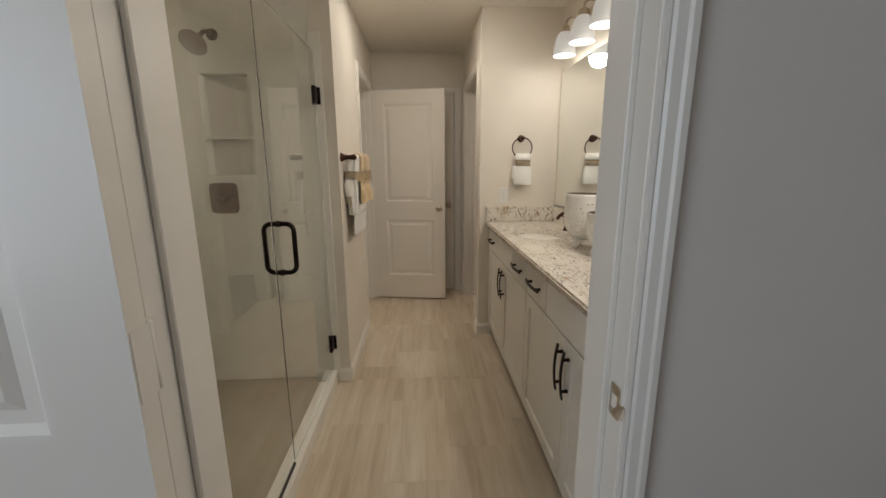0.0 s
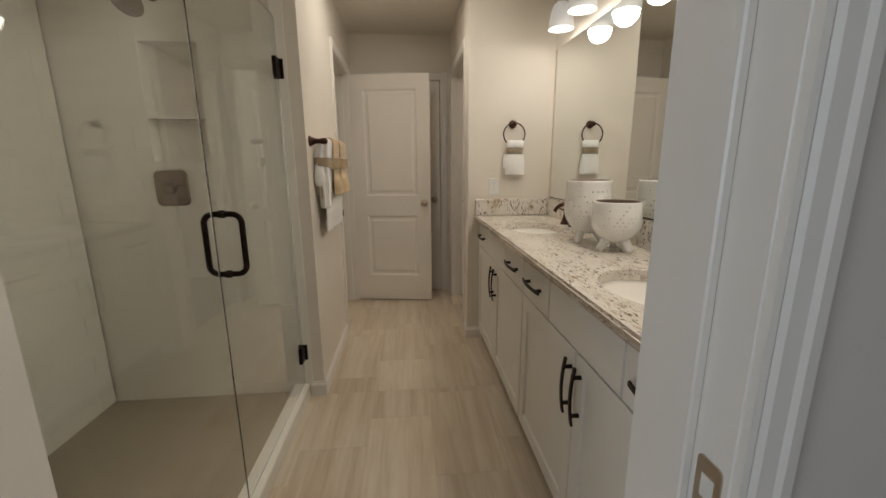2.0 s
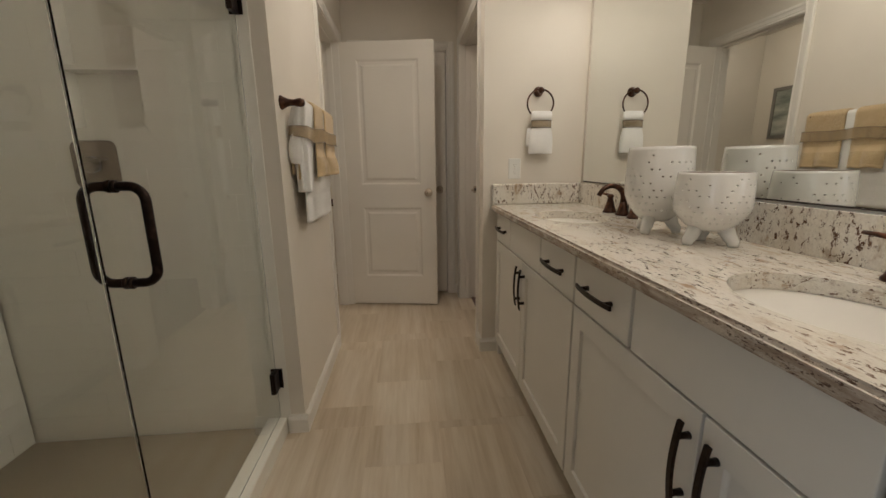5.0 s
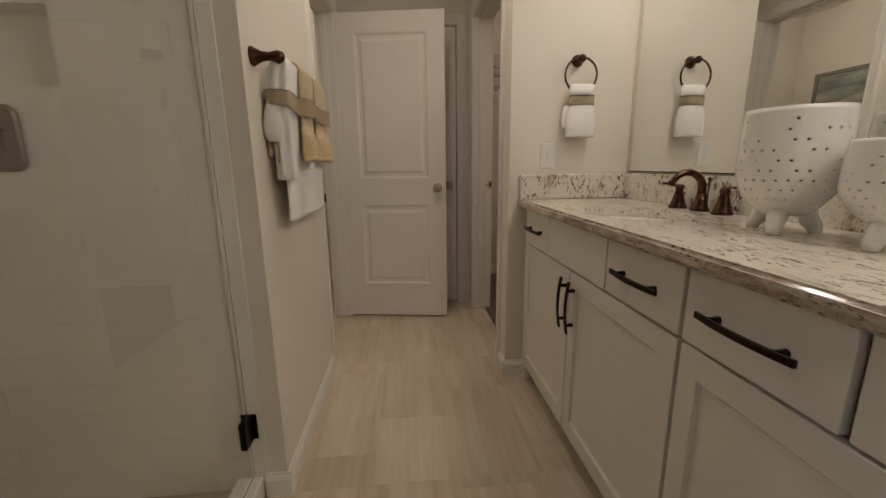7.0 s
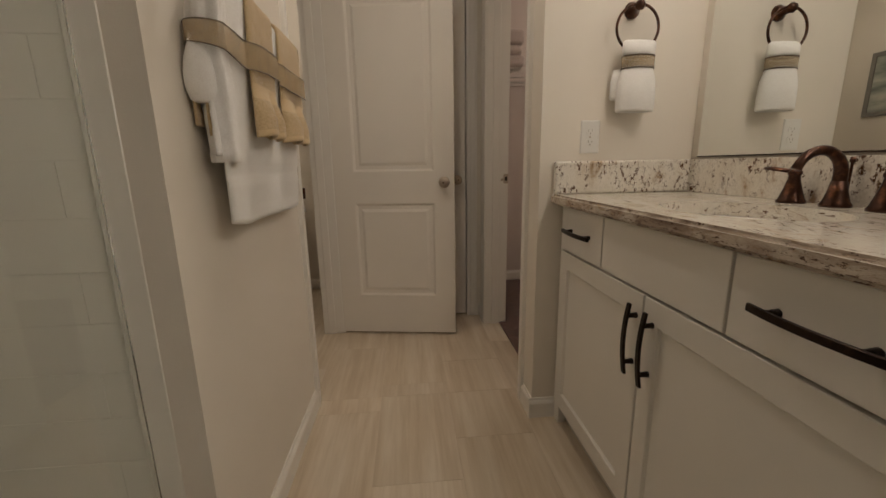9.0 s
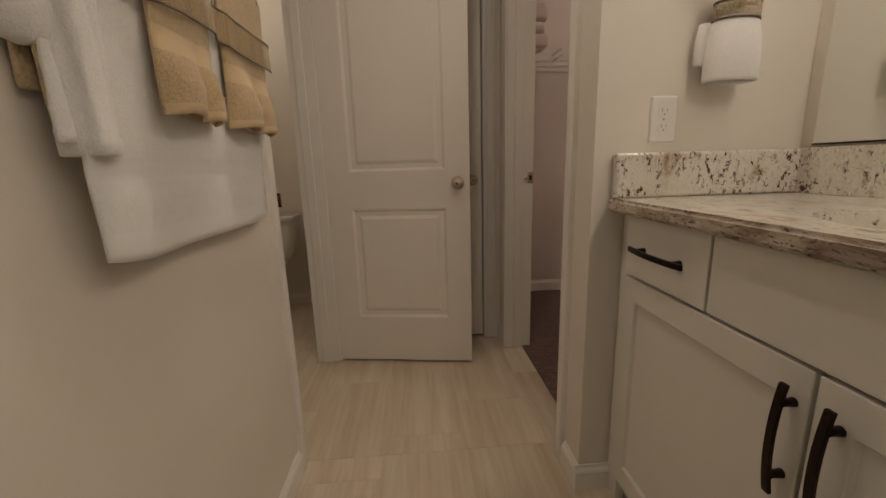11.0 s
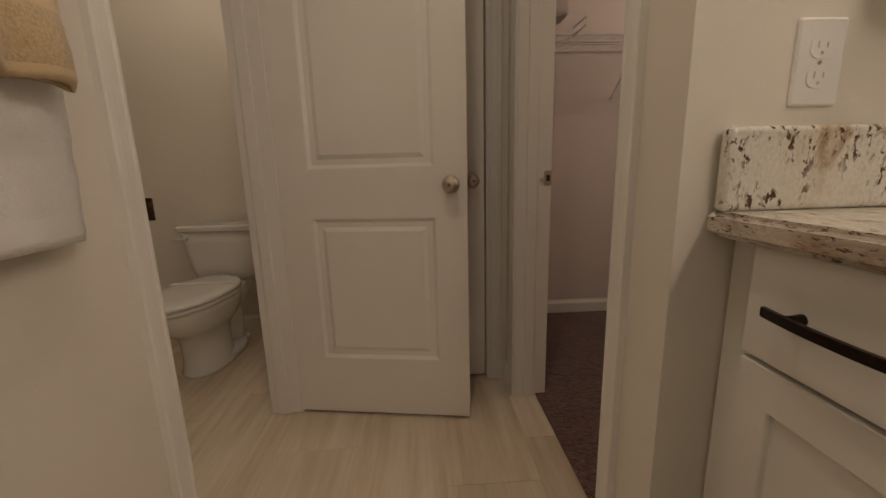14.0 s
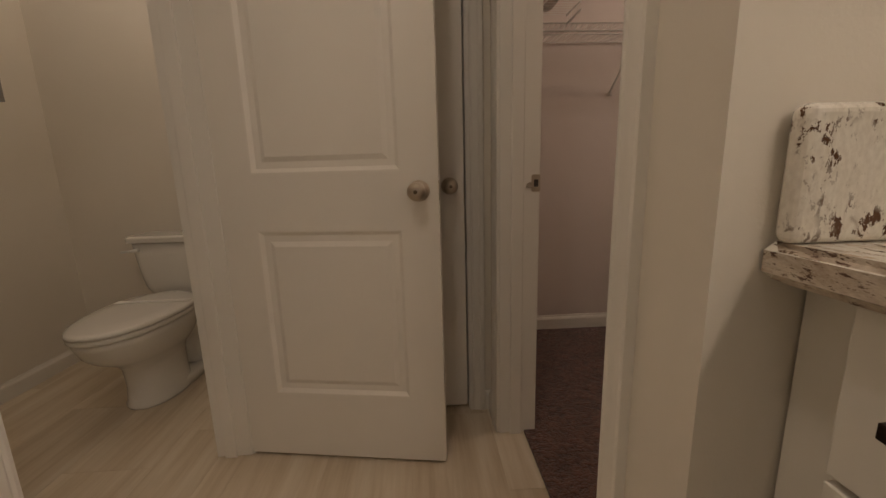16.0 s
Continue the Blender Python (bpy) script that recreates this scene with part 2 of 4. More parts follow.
def sweep(points, radii, n=12, flat=1.0, cap=True):
    """A tube through points with radii; flat squeezes it across its second axis."""
    pts = [Vector(p) for p in points]
    rings = []
    side = None
    for i, p in enumerate(pts):
        d = (pts[min(i + 1, len(pts) - 1)] - pts[max(i - 1, 0)]).normalized()
        if side is None:
            side = d.orthogonal().normalized()
        side = (side - d * side.dot(d)).normalized()
        up = d.cross(side)
        r = radii[i] if isinstance(radii, (list, tuple)) else radii
        rings.append([p + r * (math.cos(a) * side + flat * math.sin(a) * up) for a in (2 * math.pi * k / n for k in range(n))])
    return loft(bmesh.new(), rings, cap)


def egg(a, b, back, n=40, z=0.0, cx=0.0, cy=0.0):
    """A long oval: half width a, front reach b, back reach."""
    out = []
    for i in range(n):
        t = 2 * math.pi * i / n
        c, s = math.cos(t), math.sin(t)
        out.append((cx + a * math.copysign(abs(c) ** 0.9, c), cy + (s * b if s < 0 else s * back), z))
    return out


def rounded_rect(w, d, r, z, n=6, cx=0.0, cy=0.0):
    out = []
    for k, (sx, sy) in enumerate(((1, 1), (-1, 1), (-1, -1), (1, -1))):
        for i in range(n + 1):
            a = math.pi / 2 * (k + i / n)
            out.append((cx + sx * (w / 2 - r) + r * math.cos(a), cy + sy * (d / 2 - r) + r * math.sin(a), z))
    return out


def panelled(w, h, t, panels, steps, both=True, edge=0.0015):
    """A slab, width along x, thickness along y (front at y=0), with sunk panels (x0, z0, x1, z1).
    steps: inset width and depth pairs."""
    bm = bmesh.new()
    xs = sorted({0, w, *[p[0] for p in panels], *[p[2] for p in panels]})
    zs = sorted({0, h, *[p[1] for p in panels], *[p[3] for p in panels]})
    for y, do in ((0, True), (t, both)):
        vs = {(x, z): bm.verts.new((x, y, z)) for x in xs for z in zs}
        for i in range(len(xs) - 1):
            for j in range(len(zs) - 1):
                q = [vs[xs[i], zs[j]], vs[xs[i + 1], zs[j]], vs[xs[i + 1], zs[j + 1]], vs[xs[i], zs[j + 1]]]
                f = bm.faces.new(q if y == 0 else q[::-1])
                if do and any(p[0] <= xs[i] and xs[i + 1] <= p[2] and p[1] <= zs[j] and zs[j + 1] <= p[3] for p in panels):
                    f.tag = True
    sunk = [f for f in bm.faces if f.tag]
    for f in sunk:
        f.normal_update()
        cur = [f]
        for width, depth in steps:
            bmesh.ops.inset_region(bm, faces=cur, thickness=width, depth=depth, use_even_offset=True)
    # close the rim
    loop = [(x, 0) for x in xs] + [(w, z) for z in zs[1:]] + [(x, h) for x in xs[::-1][1:]] + [(0, z) for z in zs[::-1][1:-1]]
    front = {(round(v.co.x, 5), round(v.co.z, 5)): v for v in bm.verts if abs(v.co.y) < 1e-6}
    rear = {(round(v.co.x, 5), round(v.co.z, 5)): v for v in bm.verts if abs(v.co.y - t) < 1e-6}
    for a, b in zip(loop, loop[1:] + loop[:1]):
        a, b = (round(a[0], 5), round(a[1], 5)), (round(b[0], 5), round(b[1], 5))
        bm.faces.new((front[a], rear[a], rear[b], front[b]))
    return bm


def casing_run(bm, length, width, thick):
    """A door casing along z from 0 to length: width along x, proud along -y, with a stepped, rounded face."""
    prof = [(0, 0), (0, -thick * 0.55), (width * 0.12, -thick * 0.62), (width * 0.2, -thick * 0.5), (width * 0.3, -thick * 0.72),
            (width * 0.62, -thick * 0.8), (width * 0.72, -thick), (width * 0.94, -thick), (width, -thick * 0.85), (width, 0)]
    return loft(bm, [[(x, y, 0) for x, y in prof], [(x, y, length) for x, y in prof]])


def baseboard_run(length, height=0.085, thick=0.014):
    """Along x from 0, proud along -y."""
    prof = [(0, 0), (-thick, 0), (-thick, height * 0.74), (-thick * 0.75, height * 0.84), (-thick * 0.45, height * 0.9), (-thick * 0.35, height), (0, height)]
    return loft(bmesh.new(), [[(0, y, z) for y, z in prof], [(length, y, z) for y, z in prof]])


def add_baseboard(x0, y0, x1, y1, name="baseboard", height=0.085):
    """Along the wall foot from one point to the other; the room is on the right hand side."""
    a = math.degrees(math.atan2(y1 - y0, x1 - x0))
    ob = part(name, baseboard_run(math.hypot(x1 - x0, y1 - y0), height), TRIM)
    ob.matrix_world = pose(x0, y0, 0.0, 0, 0, a)
    return tagged(ob, "white painted wooden baseboard along the wall", "baseboard", kind="structure")


def structure(name, lo, hi, material, label, category="wall"):
    return tagged(part(name, box(lo, hi), material), label, category, kind="structure")

# ---- the shell ----
H = 2.43
FRONT, FRONT2 = 0.463, 0.61      # wall between bedroom and bathroom
LX, RX = -0.432, 0.483             # passage walls
MX = 1.066                       # mirror wall
SHY = 2.25                       # shower end wall
CW = 0.136                       # thickness of the closet wall
STUB = 2.914                     # wall that ends the vanity
ENDY = 4.07                      # end wall with the closed door
BACKY = 4.85                     # back of toilet room and closet
CREAM = "cream painted plaster wall"

floor = structure("floor", (-1.9, -2.7, -0.12), (2.2, 5.1, -0.0014), GROUT, "floor slab under the wood-look tiles", "floor")
structure("carpet_floor", (0.578, 3.0, -0.004), (2.15, BACKY, 0.008), CARPET, "dark brown cut-pile carpet in the closet", "carpet")
structure("bedroom_carpet", (-1.85, -2.6, -0.004), (2.1, 0.46, 0.004), CARPET, "carpet on the bedroom floor", "carpet")
structure("ceiling", (-2.0, -2.75, H), (2.3, 5.1, H + 0.1), CEIL, "white painted ceiling", "ceiling")

# bedroom side
structure("wall_front_left", (-1.85, FRONT, -0.004), (-0.37, FRONT2, H), BEDWALL, "pale painted wall beside the bathroom doorway")
structure("wall_front_right", (0.365, FRONT, -0.004), (2.1, FRONT2, H), BEDWALL, "pale painted wall beside the bathroom doorway")
structure("wall_front_over", (-0.37, FRONT, 2.06), (0.365, FRONT2, H), BEDWALL, "painted wall over the bathroom doorway")
structure("wall_bedroom_left_low", (-1.95, -2.6, -0.004), (-1.85, FRONT2, 0.85), BEDWALL, "pale painted bedroom wall under the window")
structure("wall_bedroom_left_top", (-1.95, -2.6, 2.15), (-1.85, FRONT2, H), BEDWALL, "pale painted bedroom wall over the window")
structure("wall_bedroom_left_near", (-1.95, -2.6, 0.85), (-1.85, -1.9, 2.15), BEDWALL, "pale painted bedroom wall beside the window")
structure("wall_bedroom_left_far", (-1.95, -0.5, 0.85), (-1.85, FRONT2, 2.15), BEDWALL, "pale painted bedroom wall beside the window")
structure("wall_bedroom_right", (2.1, -2.6, -0.004), (2.2, FRONT2, H), BEDWALL, "pale painted bedroom wall")
structure("wall_bedroom_back", (-1.95, -2.7, -0.004), (2.2, -2.6, H), BEDWALL, "pale painted bedroom wall")

# bathroom
structure("wall_mirror", (MX, FRONT2, -0.004), (MX + 0.12, STUB, H), WALL, CREAM + " behind the vanity mirror")
structure("wall_stub", (RX, STUB, -0.004), (MX + 0.12, STUB + 0.12, H), WALL, CREAM + " at the end of the vanity")
structure("wall_closet_near", (RX, STUB + 0.12, -0.004), (RX + CW, 3.075, H), WALL, CREAM + " beside the closet doorway")
structure("wall_closet_over", (RX, 3.075, 2.06), (RX + CW, 3.92, H), WALL, CREAM + " over the closet doorway")
structure("wall_closet_far", (RX, 3.92, -0.004), (RX + CW, BACKY, H), WALL, CREAM + " beside the closet doorway")
structure("wall_end_left", (LX, ENDY, -0.004), (-0.345, ENDY + 0.12, H), WALL, CREAM + " at the end of the passage")
structure("wall_end_right", (0.395, ENDY, -0.004), (RX, ENDY + 0.12, H), WALL, CREAM + " at the end of the passage")
structure("wall_end_over", (-0.345, ENDY, 2.06), (0.395, ENDY + 0.12, H), WALL, CREAM + " over the closed door")
structure("wall_behind_door", (LX, ENDY + 0.22, -0.004), (RX, ENDY + 0.3, H), WALL, "plain wall behind the closed door")
structure("wall_shower_end", (-0.548, SHY, -0.004), (LX, SHY + 0.12, H), WALL, CREAM + " that ends the shower")
NX0, NX1, NZ0, NZ1, NZM = -1.165, -0.905, 1.30, 1.84, 1.51
bm = box((-1.65, SHY + 0.01, -0.004), (NX0, SHY + 0.1, H))
block(bm, (NX1, SHY + 0.01, -0.004), (-0.55, SHY + 0.1, H))
block(bm, (NX0, SHY + 0.01, -0.004), (NX1, SHY + 0.1, NZ0))
block(bm, (NX0, SHY + 0.01, NZ1), (NX1, SHY + 0.1, H))
block(bm, (NX0, SHY + 0.085, NZ0), (NX1, SHY + 0.1, NZ1))
block(bm, (NX0, SHY + 0.005, NZM - 0.012), (NX1, SHY + 0.084, NZM + 0.004))
shower_end = tagged(part("wall_shower_tiled", bm, ACRYLIC), "pale tiled shower end wall with a two-tier niche", "wall", kind="structure")
structure("wall_shower_rear", (-1.65, SHY + 0.102, -0.004), (-0.55, SHY + 0.12, H), WALL, "back of the shower end wall")
structure("wall_passage_left", (LX - 0.12, SHY + 0.12, -0.004), (LX, 3.125, H), WALL, CREAM + " with the towel bar")
structure("wall_toilet_over", (LX - 0.12, 3.125, 2.06), (LX, 3.885, H), WALL, CREAM + " over the toilet room doorway")
structure("wall_toilet_far", (LX - 0.12, 3.885, -0.004), (LX, BACKY, H), WALL, CREAM + " beside the toilet room doorway")
structure("wall_shower_back", (-1.65, FRONT2, -0.004), (-1.55, SHY, H), WALL, "wall behind the shower")
structure("wall_toilet_left", (-1.87, SHY + 0.12, -0.004), (-1.75, BACKY, H), WALL, CREAM + " of the toilet room")
structure("wall_toilet_back", (-1.87, BACKY, -0.004), (RX + CW, BACKY + 0.12, H), WALL, CREAM + " behind the toilet")
structure("wall_closet_back", (RX + CW, BACKY, -0.004), (2.27, BACKY + 0.12, H), CLOSETWALL, "pale painted closet wall")
structure("wall_closet_side", (2.15, STUB + 0.12, -0.004), (2.27, BACKY, H), CLOSETWALL, "pale painted closet wall")
structure("wall_closet_front", (MX + 0.12, STUB, -0.004), (2.27, STUB + 0.12, H), CLOSETWALL, "pale painted closet wall")

# baseboards
add_baseboard(LX, SHY + 0.0005, LX, 3.08)
add_baseboard(LX - 0.07, SHY, LX + 0.014, SHY)
add_baseboard(RX, 3.025, RX, STUB + 0.0005)
add_baseboard(RX - 0.014, STUB, 0.60, STUB)
add_baseboard(RX, ENDY, RX, 3.97)
add_baseboard(0.455, ENDY, RX, ENDY)
add_baseboard(-1.75, BACKY, -0.55, BACKY)
add_baseboard(-1.75, 2.4, -1.75, BACKY)
add_baseboard(RX + CW + 0.002, BACKY, 2.15, BACKY, height=0.095)
add_baseboard(RX + CW + 0.0005, 3.98, RX + CW + 0.0005, BACKY)


def door_lining(name, axis, at0, at1, lo, hi, top=2.045, mid=None):
    """Jambs and head of a doorway through a wall. axis 'y': wall lies across y from at0 to at1, opening lo..hi along x. axis 'x': the other way."""
    t = 0.02
    lining = tagged(new(name), "white painted door frame lining the doorway", "door frame", kind="structure")
    for nm, a, b, z0, z1 in (("jamb", lo - t, lo, 0, top + t), ("jamb", hi, hi + t, 0, top + t), ("head", lo, hi, top, top + t)):
        if axis == "y":
            bm = box((a, at0 - 0.001, z0), (b, at1 + 0.001, z1), 0.001, 1)
        else:
            bm = box((at0 - 0.001, a, z0), (at1 + 0.001, b, z1), 0.001, 1)
        part(nm, bm, TRIM, lining)
    mid = mid or (at0 + at1) / 2
    s = 0.011
    for nm, a, b, z0, z1 in (("stop", lo, lo + s, 0, top - s), ("stop", hi - s, hi, 0, top - s), ("stop", lo, hi, top - s, top)):
        if axis == "y":
            bm = box((a, mid - 0.012, z0), (b, mid + 0.03, z1), 0.002, 1)
        else:
            bm = box((mid - 0.03, a, z0), (mid + 0.012, b, z1), 0.002, 1)
        part(nm, bm, TRIM, lining)
    return lining


def door_casing(name, face, along, lo, hi, top=2.045, width=0.06, thick=0.017, r=0.006):
    """Casing on a wall face. face: pose whose x runs along the wall and -y points into the room, origin on the floor at along=0."""
    cas = tagged(new(name), "white moulded door casing", "door casing", kind="structure")
    cas.matrix_world = face
    part("casing_side", casing_run(bmesh.new(), top + width + r, width, thick), TRIM, cas, where=pose(hi + r, 0, 0))
    left = part("casing_side", casing_run(bmesh.new(), top + width + r, width, thick), TRIM, cas, where=pose(lo - r, 0, 0) @ Matrix.Diagonal((-1, 1, 1, 1)))
    bm = casing_run(bmesh.new(), hi - lo + 2 * r, width, thick)
    part("casing_head", bm, TRIM, cas, where=pose(lo - r, 0, top + r) @ Matrix(((0, 0, 1, 0), (0, 1, 0, 0), (1, 0, 0, 0), (0, 0, 0, 1))))
    return cas


door_lining("door_frame_1", "y", FRONT, FRONT2, -0.35, 0.345, mid=0.518)
door_casing("door_casing_1", pose(0, FRONT, 0), "x", -0.35, 0.345, width=0.043, r=0.002)
door_casing("door_casing_2", pose(0, FRONT2, 0, 0, 0, 180), "x", -0.345, 0.35)
door_lining("door_frame_2", "x", LX - 0.12, LX, 3.145, 3.865)
door_casing("door_casing_3", pose(LX, 0, 0, 0, 0, 90), "y", 3.145, 3.865)
door_lining("door_frame_3", "x", RX, RX + CW, 3.095, 3.90)
door_casing("door_casing_4", pose(RX, 0, 0, 0, 0, -90), "y", -3.90, -3.095)
door_lining("door_frame_4", "y", ENDY, ENDY + 0.12, -0.325, 0.388)
door_casing("door_casing_5", pose(0, ENDY, 0), "x", -0.325, 0.388)


# ---- doors ----
def knob_set(parent, x, z, front=True, back=True, t=0.035, name="knob"):
    prof = [(0.032, 0), (0.032, 0.004), (0.028, 0.008), (0.014, 0.012), (0.012, 0.03), (0.018, 0.036), (0.026, 0.043), (0.028, 0.052), (0.025, 0.061), (0.015, 0.067), (0.009, 0.068)]
    for y, rx, do in ((0, 90, front), (t, -90, back)):
        if do:
            k = part(name, lathe(prof, 28), NICKEL, parent, "brushed nickel round door knob", True, pose(x, y, z, rx))
            part("privacy_button", lathe([(0.006, 0.068), (0.006, 0.0705), (0.004, 0.0715)], 14), BRUSHED, k, smooth=True)


def panel_door(name, label, w, where, rz, knob_x, both_knobs=True, h=2.03):
    d = tagged(new(name), label, "door", kind="structure")
    d.matrix_world = pose(*where, 0, 0, rz)
    s = 0.112
    panels = [(s, 0.235, w - s, 0.81), (s, 0.985, w - s, h - 0.12)]
    steps = [(0.006, -0.0005), (0.012, -0.0095), (0.02, 0.0), (0.016, 0.007)]
    part("leaf", panelled(w, h, 0.035, panels, steps), DOORP, d)
    knob_set(d, knob_x, 0.925, True, both_knobs)
    part("latch_plate", box((w - 0.0005 if knob_x > w / 2 else -0.002, 0.006, 0.895), (w + 0.0015 if knob_x > w / 2 else 0.0005, 0.029, 0.955), 0.0008, 1), NICKEL, d)
    return d


# open door of the toilet room, swung into the passage
open_angle = math.degrees(math.atan2(3.756 - 3.868, 0.27 + 0.427))
door_toilet = panel_door("door_1", "white two-panel door standing open across the passage", 0.703, (-0.425, 3.868, 0.012), open_angle, 0.645)
panel_door("door_2", "white two-panel door, closed, at the passage end", 0.70, (-0.319, ENDY + 0.012, 0.012), 0, 0.645, False)
# bathroom door folded back against the bedroom wall
door_bath = panel_door("door_3", "white two-panel door folded back against the bedroom wall", 0.69, (-0.335 - 0.69, 0.405, 0.012), 0, 0.06)


def hinge(z):
    """A painted butt hinge between the folded-back leaf and its jamb."""
    h = part("hinge", sweep([(-0.3405, 0.449, z - 0.05), (-0.3405, 0.449, z + 0.05)], 0.0062, 14), TRIM, None, "painted-over door hinge", True)
    h.parent = door_bath
    h.matrix_parent_inverse = door_bath.matrix_world.inverted()
    for lo, hi in (((-0.3505, 0.4525, z - 0.05), (-0.3488, 0.486, z + 0.05)), ((-0.3352, 0.408, z - 0.05), (-0.3338, 0.4445, z + 0.05))):
        part("hinge_leaf", box(lo, hi, 0.0005, 1), TRIM, h)


bpy.context.view_layer.update()
for hz in (0.2, 1.09, 1.84):
    hinge(hz)


def strike(name, where, rz, lip=-1, metal_of=NICKEL, hole=DARKGAP):
    s = thing(name, "brushed nickel strike plate on the white door jamb", "strike plate", where, rz)
    bm = bmesh.new()
    prof = rounded_rect(0.03, 0.058, 0.006, 0)
    loft(bm, [prof, [(x, y, 0.0018) for x, y, z in prof]])
    part("plate", bm, metal_of, s, where=pose(0, 0, 0, 90))
    part("lip", sweep([(lip * 0.012, -0.001, 0), (lip * 0.022, -0.0015, 0), (lip * 0.026, 0.000, 0), (lip * 0.028, 0.002, 0)], 0.0165, 4, 0.08), metal_of, s)
    part("latch_hole", box((-0.007, -0.0026, -0.012), (0.008, -0.0014, 0.012)), hole, s)
    return s


strike("strike_plate", (0.345, 0.484, 0.968), -90, 1, NICKEL, TRIM)
strike("strike_plate", (0.606, 3.90, 0.945), 0)
wc_strike = strike("strike_plate", (-0.46, 3.145, 0.93), 180, -1, BRONZE)
part("edge_lip", box((-0.046, -0.002, -0.022), (-0.033, 0.0035, 0.022), 0.0015), BRONZE, wc_strike)

# ---- shower ----
GX = -0.537                       # glass plane
curb = tagged(part("shower_curb", box((-0.60, FRONT2, -0.004), (-0.51, SHY - 0.001, 0.075), 0.006), ACRYLIC), "white low shower curb under the glass", "shower curb", kind="structure")
tagged(part("shower_pan", box((-1.55, FRONT2, -0.004), (-0.60, SHY, 0.03), 0.004), SHOWERPAN), "grey-beige stone-look shower floor pan", "shower pan", kind="structure")

GTOP = 1.95
panel = thing("shower_screen", "fixed clear glass shower screen panel", "shower screen")
g = part("pane", box((GX - 0.005, FRONT2 + 0.01, 0.09), (GX + 0.005, 1.4385, GTOP), 0.0012, 1), GLASS, panel)
g.visible_shadow = False
part("edge_channel", box((GX - 0.009, FRONT2, 0.075), (GX + 0.009, 1.437, 0.088), 0.001, 1), BLACKISH, panel, "dark metal channel under the glass")
sdoor = thing("shower_door", "frameless clear glass shower door, closed", "shower door")
g = part("pane", box((GX - 0.005, 1.4415, 0.09), (GX + 0.005, SHY - 0.012, GTOP), 0.0012, 1), GLASS, sdoor)
g.visible_shadow = False
for hz in (0.265, 1.725):
    hg = part("hinge", box((GX - 0.014, SHY - 0.062, hz - 0.045), (GX + 0.014, SHY - 0.004, hz + 0.045), 0.003), BLACKISH, sdoor, "dark bronze glass door hinge")
    part("wall_plate", box((GX - 0.028, SHY - 0.006, hz - 0.045), (GX + 0.028, SHY - 0.0005, hz + 0.045), 0.002), BLACKISH, hg)


def d_pull(side):
    """One half of a back-to-back glass door pull."""
    pts = []
    r, out, half = 0.03, 0.062, 0.1
    pts.append((0, 0, half))
    for i in range(9):
        a = math.pi / 2 * i / 8
        pts.append((side * (out - r + r * math.sin(a)), 0, half - r + r * math.cos(a)))
    for i in range(9):
        a = math.pi / 2 * i / 8
        pts.append((side * (out - r + r * math.cos(a)), 0, -half + r - r * math.sin(a)))
    pts.append((0, 0, -half))
    return sweep(pts, 0.0095, 14)


for side in (1, -1):
    h = part("pull_handle", d_pull(side), BLACKISH, sdoor, "dark bronze rounded pull handle", True, pose(GX, 1.505, 1.022))
    for z in (0.1, -0.1):
        part("collar", lathe([(0.013, 0.004), (0.013, 0.011), (0.0105, 0.013)], 18), BLACKISH, h, smooth=True, where=pose(0, 0, z, 0, 90 * side))
tagged(part("shower_jamb", box((GX - 0.02, SHY - 0.004, 0.03), (GX + 0.045, SHY - 0.0005, 2.05), 0.0015, 1), ACRYLIC), "smooth pale trim at the edge of the shower", "trim", kind="structure")

# fittings on the shower end wall
valve = thing("shower_valve", "brushed square shower valve plate on the wall", "shower valve", (-1.095, SHY, 1.17))
bm = bmesh.new()
rings = [rounded_rect(0.156, 0.172, 0.028, 0), rounded_rect(0.156, 0.172, 0.028, 0.005), rounded_rect(0.146, 0.162, 0.026, 0.012), rounded_rect(0.09, 0.1, 0.02, 0.017)]
loft(bm, rings)
part("plate", bm, BRUSHED, valve, smooth=False, where=pose(0, 0, 0, 90))
hub = part("hub", lathe([(0.03, 0.012), (0.028, 0.04), (0.022, 0.055), (0.008, 0.058)], 28), BRUSHED, valve, smooth=True, where=pose(0, 0, 0, 90))
part("lever", sweep([(0, 0, 0.046), (0.02, 0.01, 0.05), (0.055, 0.018, 0.052), (0.075, 0.02, 0.05)], [0.009, 0.009, 0.008, 0.006], 12, 0.6), BRUSHED, hub, smooth=True)
head = thing("wall_shower", "brushed bronze shower head on a short arm", "shower head", (-1.06, SHY - 0.0, 2.03))
part("flange", lathe([(0.03, 0), (0.028, 0.006), (0.013, 0.012)], 24), BRONZE, head, smooth=True, where=pose(0, 0, 0, 90))
part("arm", sweep([(0, 0, 0), (0, -0.05, 0.0), (0, -0.085, -0.012), (-0.01, -0.12, -0.045)], 0.0105, 12), BRONZE, head, smooth=True)
part("spray_head", lathe([(0.012, 0.0), (0.018, 0.012), (0.022, 0.02), (0.04, 0.034), (0.062, 0.052), (0.066, 0.06), (0.064, 0.066), (0.0, 0.066)], 32, False), BRUSHED, head, smooth=True, where=pose(-0.01, -0.118, -0.042, 137, 12, 0))

# ---- vanity ----
FX = 0.555                       # cabinet face
CB, CT = 0.886, 0.922            # counter underside and top
VY0, VY1 = 0.62, 2.912


